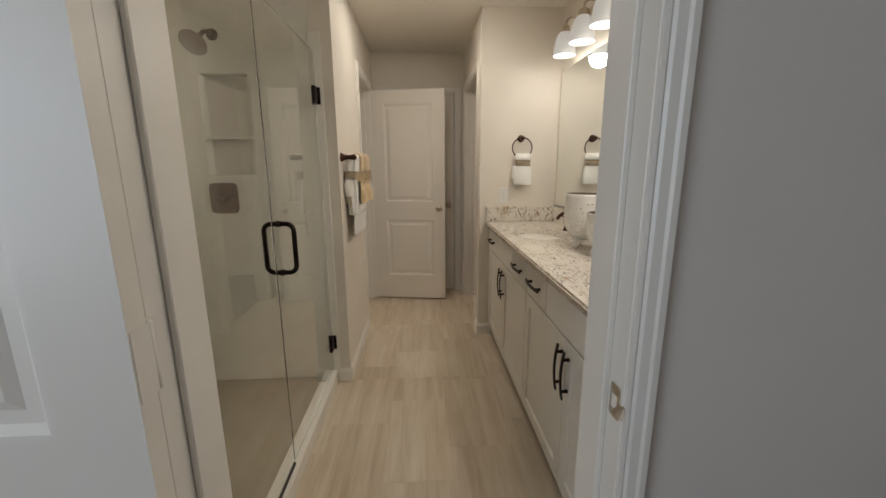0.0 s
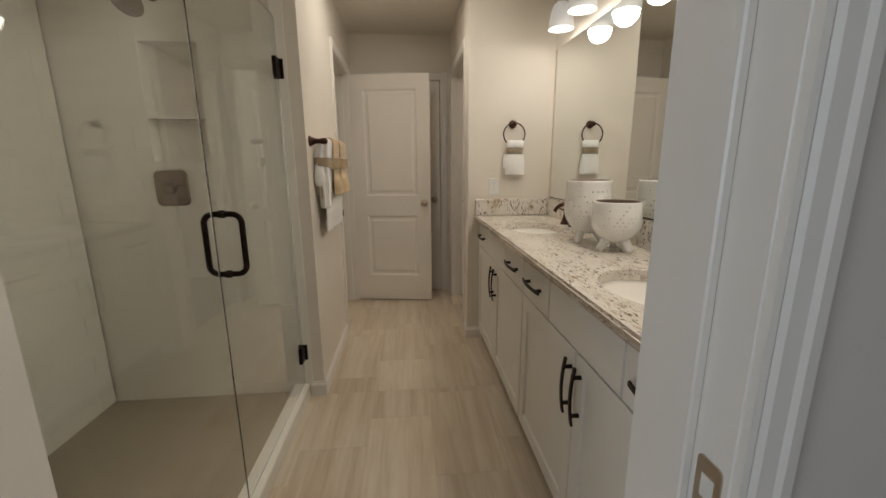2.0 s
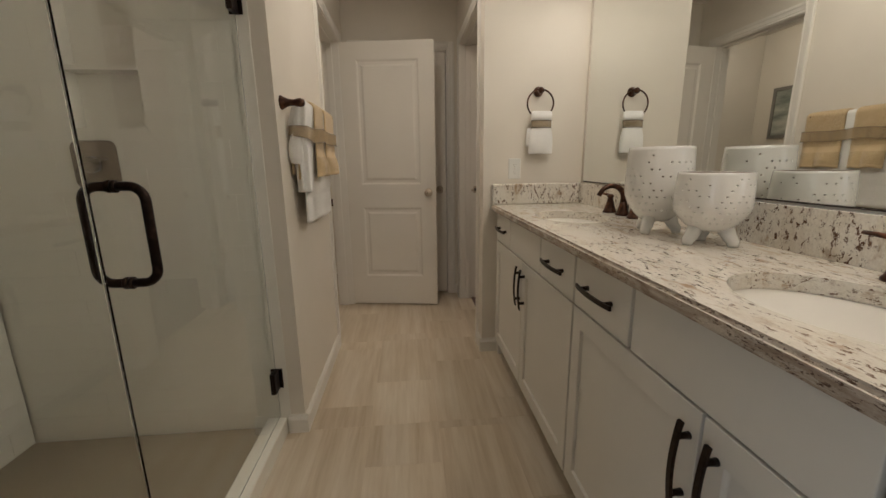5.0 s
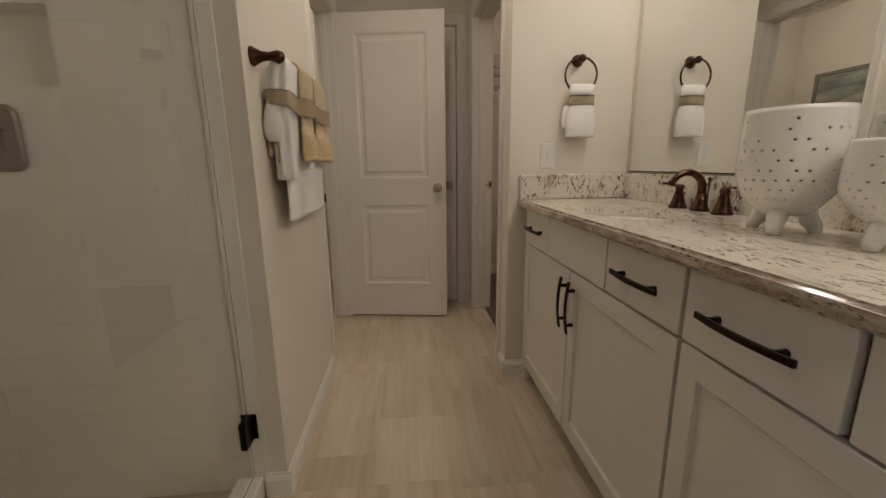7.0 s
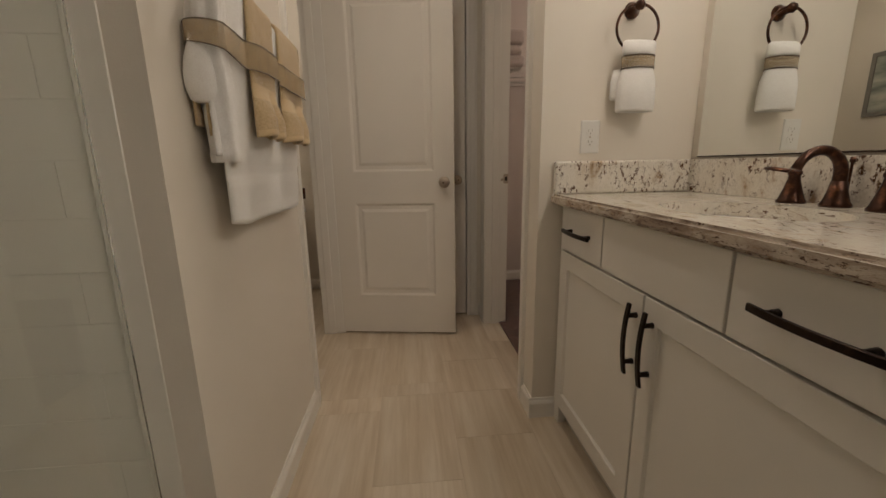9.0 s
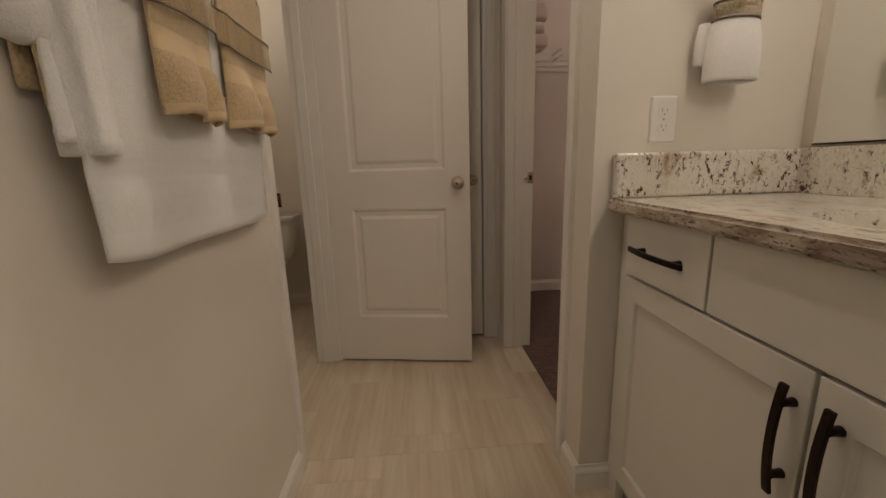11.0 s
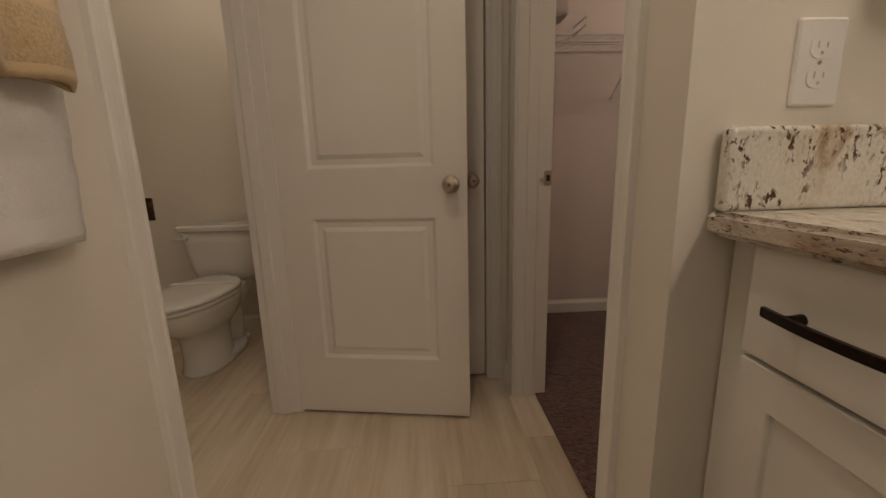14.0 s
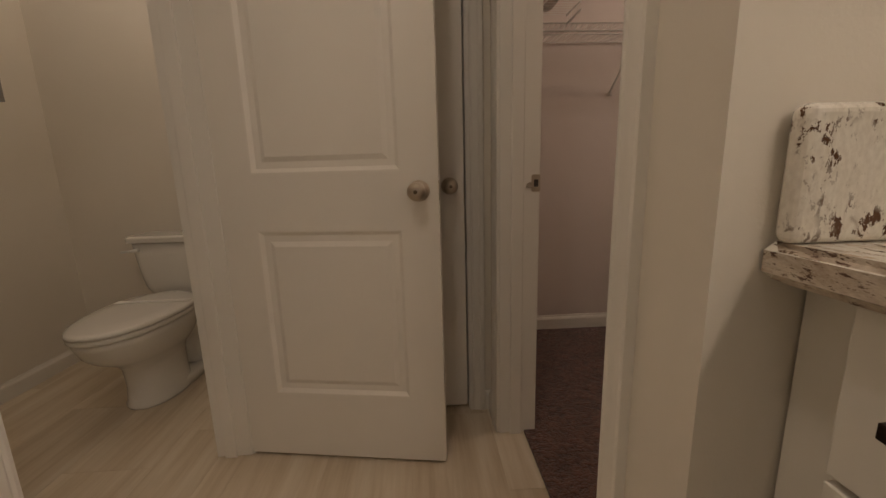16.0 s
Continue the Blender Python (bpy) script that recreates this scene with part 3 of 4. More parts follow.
def bow_pull(length=0.2):
    """An arched bar pull along x, standing off along -y, with two posts."""
    pts = []
    for i in range(17):
        u = i / 16 * 2 - 1
        pts.append((u * length / 2, -0.029 + 0.009 * u * u, 0))
    bar = bmesh.new()
    rings = []
    for x, y, z in pts:
        rings.append([(x, y - 0.0035, z - 0.0065), (x, y + 0.0035, z - 0.0065), (x, y + 0.0035, z + 0.0065), (x, y - 0.0035, z + 0.0065)])
    loft(bar, rings)
    bmesh.ops.bevel(bar, geom=[e for e in bar.edges], offset=0.0009, segments=1, affect="EDGES")
    return bar


def add_pull(parent, where, rot, length=0.2):
    pull = part("handle", bow_pull(length), BLACKISH, parent, "dark bronze arched bar pull", where=where @ rot)
    for s in (-1, 1):
        part("post", sweep([(s * length * 0.33, 0.0, 0), (s * length * 0.33, -0.016, 0), (s * length * 0.33, -0.0265, 0)], [0.0075, 0.006, 0.007], 12), BLACKISH, pull, smooth=True)
    return pull


FACE = Matrix(((0, 1, 0, 0), (-1, 0, 0, 0), (0, 0, 1, 0), (0, 0, 0, 1)))  # local x along -y, local -y out to -x


def cabinet(name, label, y0, y1, fronts, doors):
    """A painted vanity base from y0 to y1. fronts: (y0, y1, has_handle); doors: (y0, y1, handle_y)."""
    c = thing(name, label, "vanity cabinet", (FX, y1, 0), group="vanity cabinets")
    L = y1 - y0
    # carcass behind the fronts
    part("body", box((0.052, -L + 0.001, 0.09), (MX - FX - 0.002, -0.001, CB - 0.001), 0.001, 1), CAB, c)
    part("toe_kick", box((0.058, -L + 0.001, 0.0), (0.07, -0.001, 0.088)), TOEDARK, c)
    for a, b, handle in fronts:
        d = part("drawer_front", panelled(b - a, 0.152, 0.019, [], [], False), CAB, c, where=pose(0, b - y1, 0.729) @ FACE)
        bev = d.modifiers.new("soft edge", "BEVEL")
        bev.width, bev.segments = 0.002, 2
        if handle:
            add_pull(d, pose((b - a) / 2, 0, 0.076), pose(0, 0, 0), 0.197)
    for a, b, hy in doors:
        w = b - a
        d = part("door", panelled(w, 0.614, 0.019, [(0.052, 0.058, w - 0.052, 0.614 - 0.058)], [(0.002, -0.001), (0.003, -0.008)], False), CAB, c, where=pose(0, b - y1, 0.108) @ FACE)
        bev = d.modifiers.new("soft edge", "BEVEL")
        bev.width, bev.segments, bev.limit_method = 0.0015, 1, "ANGLE"
        add_pull(d, pose(b - hy, 0, 0.492), pose(0, 0, 0, 0, 90, 0), 0.188)
    return c


end_unit = cabinet("vanity_cabinet", "white shaker vanity cabinet with dark bronze pulls by the stub wall", 1.784, 2.905,
        [(2.562, 2.851, True), (2.105, 2.555, False), (1.789, 2.098, True)], [(2.342, 2.851, 2.364), (1.789, 2.335, 2.298)])
cabinet("vanity_cabinet", "white shaker vanity cabinet with dark bronze pulls by the doorway", VY0, 1.782,
        [(1.476, 1.777, True), (0.985, 1.463, False), (0.672, 0.977, True)], [(1.233, 1.777, 1.255), (0.672, 1.226, 1.188)])


part("filler_stile", box((0.021, -0.047, 0.0), (0.051, 0.006, CB - 0.001), 0.0015, 1), CAB, end_unit)

SINKS = ((0.78, 1.205), (0.775, 2.335))
SA, SB = 0.155, 0.205


def countertop():
    """The slab with two oval cut-outs: each half a fan of quads between its oval and its rim, with real sides."""
    x0, x1 = 0.53, MX - 0.001
    n = 64
    cuts = [VY0 - 0.005, (SINKS[0][1] + SINKS[1][1]) / 2, VY1]
    bm = bmesh.new()
    for k, (cx, cy) in enumerate(SINKS):
        lo, hi = cuts[k], cuts[k + 1]
        rim = []
        for i in range(n):
            a = 2 * math.pi * i / n
            c, q = math.cos(a), math.sin(a)
            tx = (x1 - cx) / c if c > 1e-6 else ((x0 - cx) / c if c < -1e-6 else 1e9)
            ty = (hi - cy) / q if q > 1e-6 else ((lo - cy) / q if q < -1e-6 else 1e9)
            rim.append((cx + min(tx, ty) * c, cy + min(tx, ty) * q))
        for corner in ((x0, lo), (x0, hi), (x1, lo), (x1, hi)):
            near = min(range(n), key=lambda i: math.dist(rim[i], corner))
            rim[near] = corner
        oval = [(cx + SA * math.cos(2 * math.pi * i / n), cy + SB * math.sin(2 * math.pi * i / n)) for i in range(n)]
        rows = [[bm.verts.new((x, y, z)) for x, y in pts] for z in (CT, CB) for pts in (oval, rim)]
        in_top, out_top, in_low, out_low = rows
        for i in range(n):
            h = (i + 1) % n
            bm.faces.new((in_top[i], out_top[i], out_top[h], in_top[h]))
            bm.faces.new((in_low[h], out_low[h], out_low[i], in_low[i]))
            bm.faces.new((in_top[h], in_low[h], in_low[i], in_top[i]))
            shared = cuts[1]
            if abs(rim[i][1] - shared) > 1e-5 or abs(rim[h][1] - shared) > 1e-5:
                bm.faces.new((out_top[i], out_low[i], out_low[h], out_top[h]))
    bmesh.ops.remove_doubles(bm, verts=bm.verts[:], dist=0.0004)
    front = [e for e in bm.edges if all(abs(v.co.x - x0) < 1e-4 for v in e.verts) and abs(e.verts[0].co.z - e.verts[1].co.z) < 1e-4]
    bmesh.ops.bevel(bm, geom=front, offset=0.008, segments=3, affect="EDGES")
    return bm


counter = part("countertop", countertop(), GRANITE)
counter.data.materials.append(GRANITE_SHADED)
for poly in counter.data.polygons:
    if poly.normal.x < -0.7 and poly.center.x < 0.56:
        poly.material_index = 1      # front edge: same stone and polish, its shade put into a darker colour
tagged(counter, "polished cream and brown granite countertop on the vanity", "countertop")
tagged(part("backsplash", box((MX - 0.022, VY0, CT), (MX - 0.001, VY1 - 0.021, 1.04), 0.002), GRANITE_UP), "granite backsplash strip along the mirror wall", "backsplash")
tagged(part("side_splash", box((0.533, STUB - 0.026, CT), (MX - 0.001, STUB - 0.003, 1.04), 0.009, 4), GRANITE_UP), "granite side splash strip on the stub wall", "backsplash")


def sink(cy):
    s = thing("sink", "white oval undermount sink in the granite counter", "sink", (SINKS[0][0], cy, CB), group="sinks")
    n = 48
    rings = []
    for f, z in ((1.06, 0.0), (1.06, -0.012), (0.99, -0.012), (0.985, -0.03), (0.95, -0.07), (0.86, -0.105), (0.6, -0.135), (0.25, -0.145), (0.08, -0.147)):
        rings.append([(SA * f * math.cos(2 * math.pi * i / n), SB * f * math.sin(2 * math.pi * i / n), z - 0.001) for i in range(n)])
    bm = loft(bmesh.new(), rings[2:], False)
    loft(bm, [rings[2], rings[0]], False)
    part("bowl", bm, PORCELAIN, s, smooth=True)
    part("drain", lathe([(0.0, -0.146), (0.022, -0.145), (0.024, -0.1435), (0.018, -0.142), (0.0, -0.1425)], 24, False), BRONZE, s, smooth=True)
    return s


def faucet(cy):
    f = thing("faucet", "oil-rubbed bronze widespread faucet with two lever handles", "faucet", (1.006, cy, CT), group="bathroom faucets")
    base = [(0.03, 0.0), (0.03, 0.006), (0.025, 0.013), (0.019, 0.035), (0.015, 0.06)]
    part("spout_base", lathe(base, 28), BRONZE, f, smooth=True)
    pts, rad = [(0.0, 0, 0.02), (0.0, 0, 0.05)], [0.0165, 0.0145]
    for i in range(15):
        a = math.radians(150) * i / 14
        pts.append((-0.058 + 0.058 * math.cos(a), 0, 0.075 + 0.056 * math.sin(a)))
        rad.append(0.0135 - 0.0035 * i / 14)
    pts.append((pts[-1][0] - 0.008, 0, pts[-1][2] - 0.014))
    rad.append(0.0108)
    part("spout", sweep(pts, rad, 16), BRONZE, f, smooth=True)
    part("lift_rod", sweep([(0.024, 0, 0.02), (0.024, 0, 0.10), (0.024, 0, 0.105), (0.024, 0, 0.115)], [0.003, 0.003, 0.006, 0.005], 10), BRONZE, f, smooth=True)
    for s in (-1, 1):
        h = part("valve_base", lathe([(0.031, 0), (0.031, 0.006), (0.027, 0.012), (0.02, 0.035), (0.0135, 0.06), (0.0125, 0.07), (0.015, 0.074), (0.015, 0.08), (0.009, 0.086)], 28), BRONZE, f, smooth=True, where=pose(-0.005, s * 0.105, 0))
        part("lever", sweep([(0, 0, 0.08), (-0.012, s * 0.02, 0.084), (-0.02, s * 0.045, 0.088), (-0.024, s * 0.066, 0.089)], [0.008, 0.0065, 0.006, 0.005], 12, 0.6), BRONZE, h, smooth=True)
    return f


for _, cy in SINKS:
    sink(cy)
    faucet(cy)

# mirror, clipped to the wall above the backsplash
mir = thing("wall_mirror", "large frameless mirror on the wall over the vanity", "mirror")
part("glass", box((MX - 0.007, 0.72, 1.05), (MX - 0.001, 2.875, 2.0), 0.001, 1), MIRROR, mir)
part("bottom_channel", box((MX - 0.01, 0.72, 1.0465), (MX - 0.001, 2.875, 1.0497), 0.0008, 1), BLACKISH, mir)


def light_bar(cy, count, gap, watts):
    f = thing("vanity_light", "brushed nickel vanity light with lit frosted glass shades", "vanity light", (MX, cy, 2.2), group="vanity lights")
    span = (count - 1) * gap
    part("backplate", box((-0.022, -span / 2 - 0.09, -0.05), (-0.001, span / 2 + 0.09, 0.05), 0.008), NICKEL, f)
    for i in range(count):
        y = -span / 2 + i * gap
        arm = part("arm", sweep([(-0.02, y, 0), (-0.055, y, 0.03), (-0.09, y, 0.035), (-0.115, y, 0.015), (-0.12, y, -0.02)], 0.008, 10), NICKEL, f, smooth=True)
        part("socket", lathe([(0.012, 0.0), (0.026, -0.006), (0.03, -0.03), (0.03, -0.05)], 24), NICKEL, arm, smooth=True, where=pose(-0.12, y, -0.012))
        part("shade", lathe([(0.03, -0.05), (0.046, -0.065), (0.058, -0.1), (0.066, -0.15), (0.07, -0.185), (0.067, -0.185), (0.063, -0.15), (0.055, -0.1), (0.043, -0.068), (0.03, -0.054)], 32, False), SHADEGLOW, f, "lit frosted white glass shade", True, pose(-0.12, y, 0.0))
        lamp("vanity_bulb", "POINT", (MX - 0.12, cy + y, 2.2 - 0.19), watts, WARM, 0.065)
    return f


light_bar(2.255, 3, 0.275, 4.0)
light_bar(1.20, 3, 0.275, 8.6)

# ---- toilet room ----
def toilet():
    t = thing("toilet", "white two-piece porcelain toilet with the lid down", "toilet", (-1.06, 4.805, 0))
    # local -y is the front
    ped = []
    for z, a, f, b, cy in ((0.0, 0.112, 0.175, 0.15, -0.43), (0.012, 0.114, 0.178, 0.15, -0.43), (0.03, 0.106, 0.17, 0.145, -0.43), (0.10, 0.100, 0.165, 0.14, -0.43), (0.19, 0.102, 0.175, 0.14, -0.43),
                           (0.225, 0.112, 0.20, 0.16, -0.435), (0.255, 0.137, 0.245, 0.19, -0.44), (0.285, 0.156, 0.285, 0.215, -0.445), (0.325, 0.170, 0.318, 0.24, -0.45), (0.365, 0.178, 0.336, 0.25, -0.45), (0.385, 0.181, 0.342, 0.25, -0.45), (0.397, 0.174, 0.335, 0.245, -0.45)):
        ped.append(egg(a, f, b, 40, z, 0, cy))
    part("bowl", loft(bmesh.new(), ped), PORCELAIN, t, smooth=True)
    foot = [egg(a, 0.30, b, 36, z, 0, -0.30) for z, a, b in ((0.0, 0.118, 0.17), (0.03, 0.118, 0.17), (0.046, 0.108, 0.16))]
    part("foot", loft(bmesh.new(), foot), PORCELAIN, t, smooth=True)
    # the trapway, looping down behind the pedestal
    trap = [(0, -0.36, 0.24), (0, -0.27, 0.265), (0, -0.205, 0.235), (0, -0.185, 0.16), (0, -0.20, 0.08), (0, -0.22, 0.035)]
    part("trapway", sweep(trap, [0.085, 0.085, 0.08, 0.075, 0.075, 0.08], 20, 0.8), PORCELAIN, t, smooth=True)
    part("deck", loft(bmesh.new(), [rounded_rect(w, d, 0.05, z, 6, 0, cy) for z, w, d, cy in ((0.27, 0.16, 0.16, -0.17), (0.33, 0.21, 0.20, -0.15), (0.38, 0.235, 0.22, -0.13), (0.394, 0.225, 0.21, -0.13))]), PORCELAIN, t, smooth=False)
    seat = [egg(0.188 * s, 0.355 * s, 0.23, 48, z, 0, -0.45) for z, s in ((0.399, 0.99), (0.404, 1.0), (0.414, 1.0), (0.419, 0.985))]
    part("seat", loft(bmesh.new(), seat), PORCELAIN, t, smooth=True)
    lid = [egg(0.19 * s, 0.358 * s, 0.225, 48, z, 0, -0.45) for z, s in ((0.4225, 0.985), (0.426, 1.0), (0.434, 1.0), (0.441, 0.985), (0.445, 0.93), (0.447, 0.6), (0.4475, 0.2))]
    lid_ob = part("lid", loft(bmesh.new(), lid), PORCELAIN, t, smooth=True)
    part("paper_band", box((-0.165, -0.42, 0.4478), (0.165, -0.385, 0.4492), 0.0005, 1), PLASTIC, lid_ob, "paper sanitary band across the lid")
    for s in (-1, 1):
        part("seat_hinge", box((s * 0.075 - 0.018, -0.235, 0.4), (s * 0.075 + 0.018, -0.2, 0.43), 0.006), PLASTIC, t)
        part("bolt_cap", lathe([(0.016, 0.04), (0.015, 0.058), (0.008, 0.066)], 16), PORCELAIN, t, smooth=True, where=pose(s * 0.1, -0.2, 0))
    tank = [rounded_rect(w, d, r, z, 8, 0, -0.103) for z, w, d, r in ((0.396, 0.27, 0.115, 0.05), (0.402, 0.305, 0.14, 0.055), (0.42, 0.345, 0.16, 0.06), (0.46, 0.382, 0.175, 0.06), (0.53, 0.403, 0.182, 0.055), (0.63, 0.417, 0.186, 0.045), (0.70, 0.425, 0.19, 0.04))]
    part("tank", loft(bmesh.new(), tank), PORCELAIN, t, smooth=True)
    lidt = [rounded_rect(w, d, 0.03, z, 6, 0, -0.105) for z, w, d in ((0.701, 0.44, 0.196), (0.705, 0.455, 0.208), (0.728, 0.457, 0.21), (0.737, 0.44, 0.195))]
    part("tank_lid", loft(bmesh.new(), lidt), PORCELAIN, t)
    part("flush_lever", sweep([(-0.165, -0.2, 0.665), (-0.17, -0.215, 0.665), (-0.19, -0.22, 0.664), (-0.235, -0.222, 0.66)], [0.011, 0.01, 0.0075, 0.0065], 12), PLASTIC, t, smooth=True)
    t.scale = (1, 1, 0.965)
    return t


toilet()
pic = thing("framed_picture", "framed grey-green seascape print on the toilet room wall", "picture", (-1.75, 4.33, 1.62))
part("frame", panelled(0.62, 0.5, 0.02, [(0.03, 0.03, 0.59, 0.47)], [(0.002, -0.008)], False), FRAMEGREY, pic, where=pose(0.021, -0.31, -0.25, 0, 0, 90))
part("print", box((0.0125, -0.275, -0.215), (0.0145, 0.275, 0.215)), PICTURE, pic)


def dome_light(name, label, x, y, watts):
    d = thing(name, label, "ceiling light", (x, y, H))
    part("base", lathe([(0.0, -0.0005), (0.15, -0.0005), (0.15, -0.02), (0.14, -0.026)], 36, False), NICKEL, d, smooth=False)
    part("diffuser", lathe([(0.137, -0.022), (0.13, -0.045), (0.11, -0.065), (0.07, -0.08), (0.0, -0.085)], 36, False), DOMEGLOW, d, "lit frosted glass diffuser", True)
    lamp("ceiling_bulb", "POINT", (x, y, H - 0.15), watts, WARM, 0.07)
    return d


dome_light("ceiling_light", "frosted dome ceiling light in the toilet room", -0.98, 4.12, 10.5)
dome_light("ceiling_light", "frosted dome ceiling light in the closet", 1.85, 3.9, 15)


# Added unseen fill light that brightens the passage door; no such fixture is known.
fill_fixture = thing("added_fill_light", "small added fill light in the bathroom ceiling, out of view", "ceiling light", (0.02, 2.74, H))
part("trim", lathe([(0.085, -0.0005), (0.085, -0.003), (0.076, -0.007), (0.068, -0.003)], 32, False), TRIM, fill_fixture, smooth=True)
part("lens", lathe([(0.0, -0.0025), (0.0685, -0.0025)], 32, False), DOMEGLOW, fill_fixture, "lit frosted lens")
lamp("fill_lamp", "AREA", (0.02, 2.74, H - 0.012), 8.2, WARM, 0.13)


# ---- closet ----
def wire_shelf(name, label, where, rz, length, depth=0.3):
    s = thing(name, label, "wire shelf", where, rz)
    # local x along the wall, -y out from it
    for y, z, r in ((-0.01, 0, 0.003), (-depth * 0.5, -0.003, 0.003), (-depth, 0, 0.0035), (-depth - 0.002, -0.035, 0.0045)):
        part("rail", sweep([(0, y, z), (length, y, z)], r, 8), WIRE, s, smooth=True)
    bm = bmesh.new()
    n = int(length / 0.026)
    for i in range(n + 1):
        x = i * length / n
        block(bm, (x - 0.001, -depth, 0.0015), (x + 0.001, -0.004, 0.0035))
        block(bm, (x - 0.001, -depth - 0.003, -0.035), (x + 0.001, -depth - 0.001, 0.0035))
    tagged(part("wire_deck", bm, WIRE, s), kind="stuff")
    return s


SZ = 1.66
shelf = wire_shelf("wire_shelf", "white coated wire closet shelf along the back wall", (0.63, BACKY, SZ), 0, 1.5, 0.3)
for bx in (0.665, 1.4):
    part("bracket", sweep([(bx, -0.29, -0.02), (bx, -0.16, -0.13), (bx, -0.012, -0.255), (bx, -0.004, -0.275)], [0.0055, 0.0055, 0.0055, 0.012], 10), WIRE, shelf, smooth=True)

# ---- towel bar with towels ----
BZ = 1.398
BXC = LX + 0.06
tb = thing("towel_bar", "oil-rubbed bronze towel bar on the cream wall", "towel bar", (LX, 2.325, BZ))
for y in (0.0, 0.585):
    part("post", lathe([(0.027, 0.0), (0.027, 0.005), (0.022, 0.012), (0.014, 0.03), (0.012, 0.05), (0.015, 0.062), (0.017, 0.075), (0.013, 0.088), (0.005, 0.092)], 28), BRONZE, tb, smooth=True, where=pose(0, y, 0, 0, 90))
part("bar", sweep([(0.06, -0.005, 0), (0.06, 0.59, 0)], 0.0085, 14), BRONZE, tb, smooth=True)


def drape(y0, y1, z_front, z_back, gap=0.012, thick=0.012, top=BZ, cx=BXC, seed=1.0, wave=0.006, flare=0.0, cols=22, lean=0.0, roll=False, cut=0.0, dobby=(0.085, 0.125), hem=0.016, corner=0.0):
    """A folded towel hung over the bar: an inverted U section run along y, with soft waves."""
    r = gap + 0.008
    path = []
    nf = 36
    for i in range(nf + 1):
        path.append((r, z_front + (top - z_front) * i / nf))
    for i in range(1, 8):
        a = math.pi * i / 8
        path.append((r * math.cos(a), top + r * math.sin(a)))
    for i in range(nf + 1):
        path.append((-r, top - (top - z_back) * i / nf))
    m = len(path)
    bm = bmesh.new()
    outer, inner = [], []
    for j in range(cols + 1):
        y = y0 + (y1 - y0) * j / cols
        ro, ri = [], []
        for k, (x, z) in enumerate(path):
            px, pz = path[max(k - 1, 0)]
            qx, qz = path[min(k + 1, m - 1)]
            nx, nz = (qz - pz), -(qx - px)
            ln = math.hypot(nx, nz) or 1
            nx, nz = nx / ln, nz / ln
            drop = max(0.0, (top - z) / 0.5)
            w = wave * drop * (math.sin(9 * (y - y0) / (y1 - y0) + seed * 3 + z * 4) + 0.6 * noise.noise((y * 9, z * 6, seed)))
            yy = y + 0.008 * drop * noise.noise((z * 5, seed, y * 3)) + flare * drop * ((j / cols) - 0.5)
            yy += cut * max(0.0, (1.03 - z) / 0.12) * (1 - j / cols) ** 3
            edge = min(1.0, j / 2, (cols - j) / 2)
            th = thick * (0.55 + 0.45 * edge)
            if dobby[0] < z - z_front < dobby[1]:
                th *= 0.66
            if k < 2 or k > m - 3:
                th *= 1.12
            if k == 0 or k == m - 1:
                th *= 0.7
            ex = 0.0016 * noise.noise((y * 60, z * 60, seed))
            side = 1 if x >= 0 else -1
            if side < 0 and k > m - nf:
                yy -= cut * 1.1 * (1 - j / cols) ** 3
            if side > 0:
                w -= lean * drop
            if roll and side > 0:
                th += min(1.0, max(0.0, (1.24 - z) / 0.09)) * (0.032 * max(0.0, 1 - (abs((j / cols) - 0.3) / 0.3) ** 2) + 0.022 * max(0.0, 1 - (abs((j / cols) - 0.78) / 0.2) ** 2))
            if roll and side > 0:
                z += 0.25 * max(0.0, th - thick) * max(0.0, 1 - (z - z_front) / 0.08)
            z += corner * max(0.0, 1 - j / (0.2 * cols)) ** 2 * max(0.0, 1 - (z - z_front) / 0.1)
            ro.append((cx + x + w * (side if side > 0 else 0.3) + nx * (th + ex), yy, z + nz * (th + ex)))
            ri.append((cx + x + w * (side if side > 0 else 0.3), yy, z))
        outer.append([bm.verts.new(p) for p in ro])
        inner.append([bm.verts.new(p) for p in ri])
    for j in range(cols):
        for k in range(m - 1):
            f = bm.faces.new((outer[j][k], outer[j][k + 1], outer[j + 1][k + 1], outer[j + 1][k]))
            up = path[k][1] - z_front
            f.material_index = 1 if k < nf and (up < hem or dobby[0] < up < dobby[1]) else 0
            bm.faces.new((inner[j][k], inner[j + 1][k], inner[j + 1][k + 1], inner[j][k + 1]))
        bm.faces.new((outer[j][m - 1], outer[j + 1][m - 1], inner[j + 1][m - 1], inner[j][m - 1]))
        if not roll:
            bm.faces.new((outer[j][0], outer[j + 1][0], inner[j + 1][0], inner[j][0]))
    if roll:
        # the folded layers gape open below: a rim, then a pocket going up between them
        rims = [[], [], [], []]
        for j in range(cols + 1):
            o, i = outer[j][0].co, inner[j][0].co
            d = (o.x - i.x)
            rim = min(0.006, d * 0.4)
            for ring, x, z in ((rims[0], o.x - rim, o.z), (rims[1], o.x - rim, o.z + 0.06), (rims[2], i.x + rim * 0.6, o.z + 0.06), (rims[3], i.x + rim * 0.6, o.z + 0.004)):
                ring.append(bm.verts.new((x, o.y, z)))
        seq = [[c[0] for c in outer]] + rims + [[c[0] for c in inner]]
        for a, b in zip(seq, seq[1:]):
            for j in range(cols):
                f = bm.faces.new((a[j], a[j + 1], b[j + 1], b[j]))
                f.material_index = 1 if a is seq[0] else 0
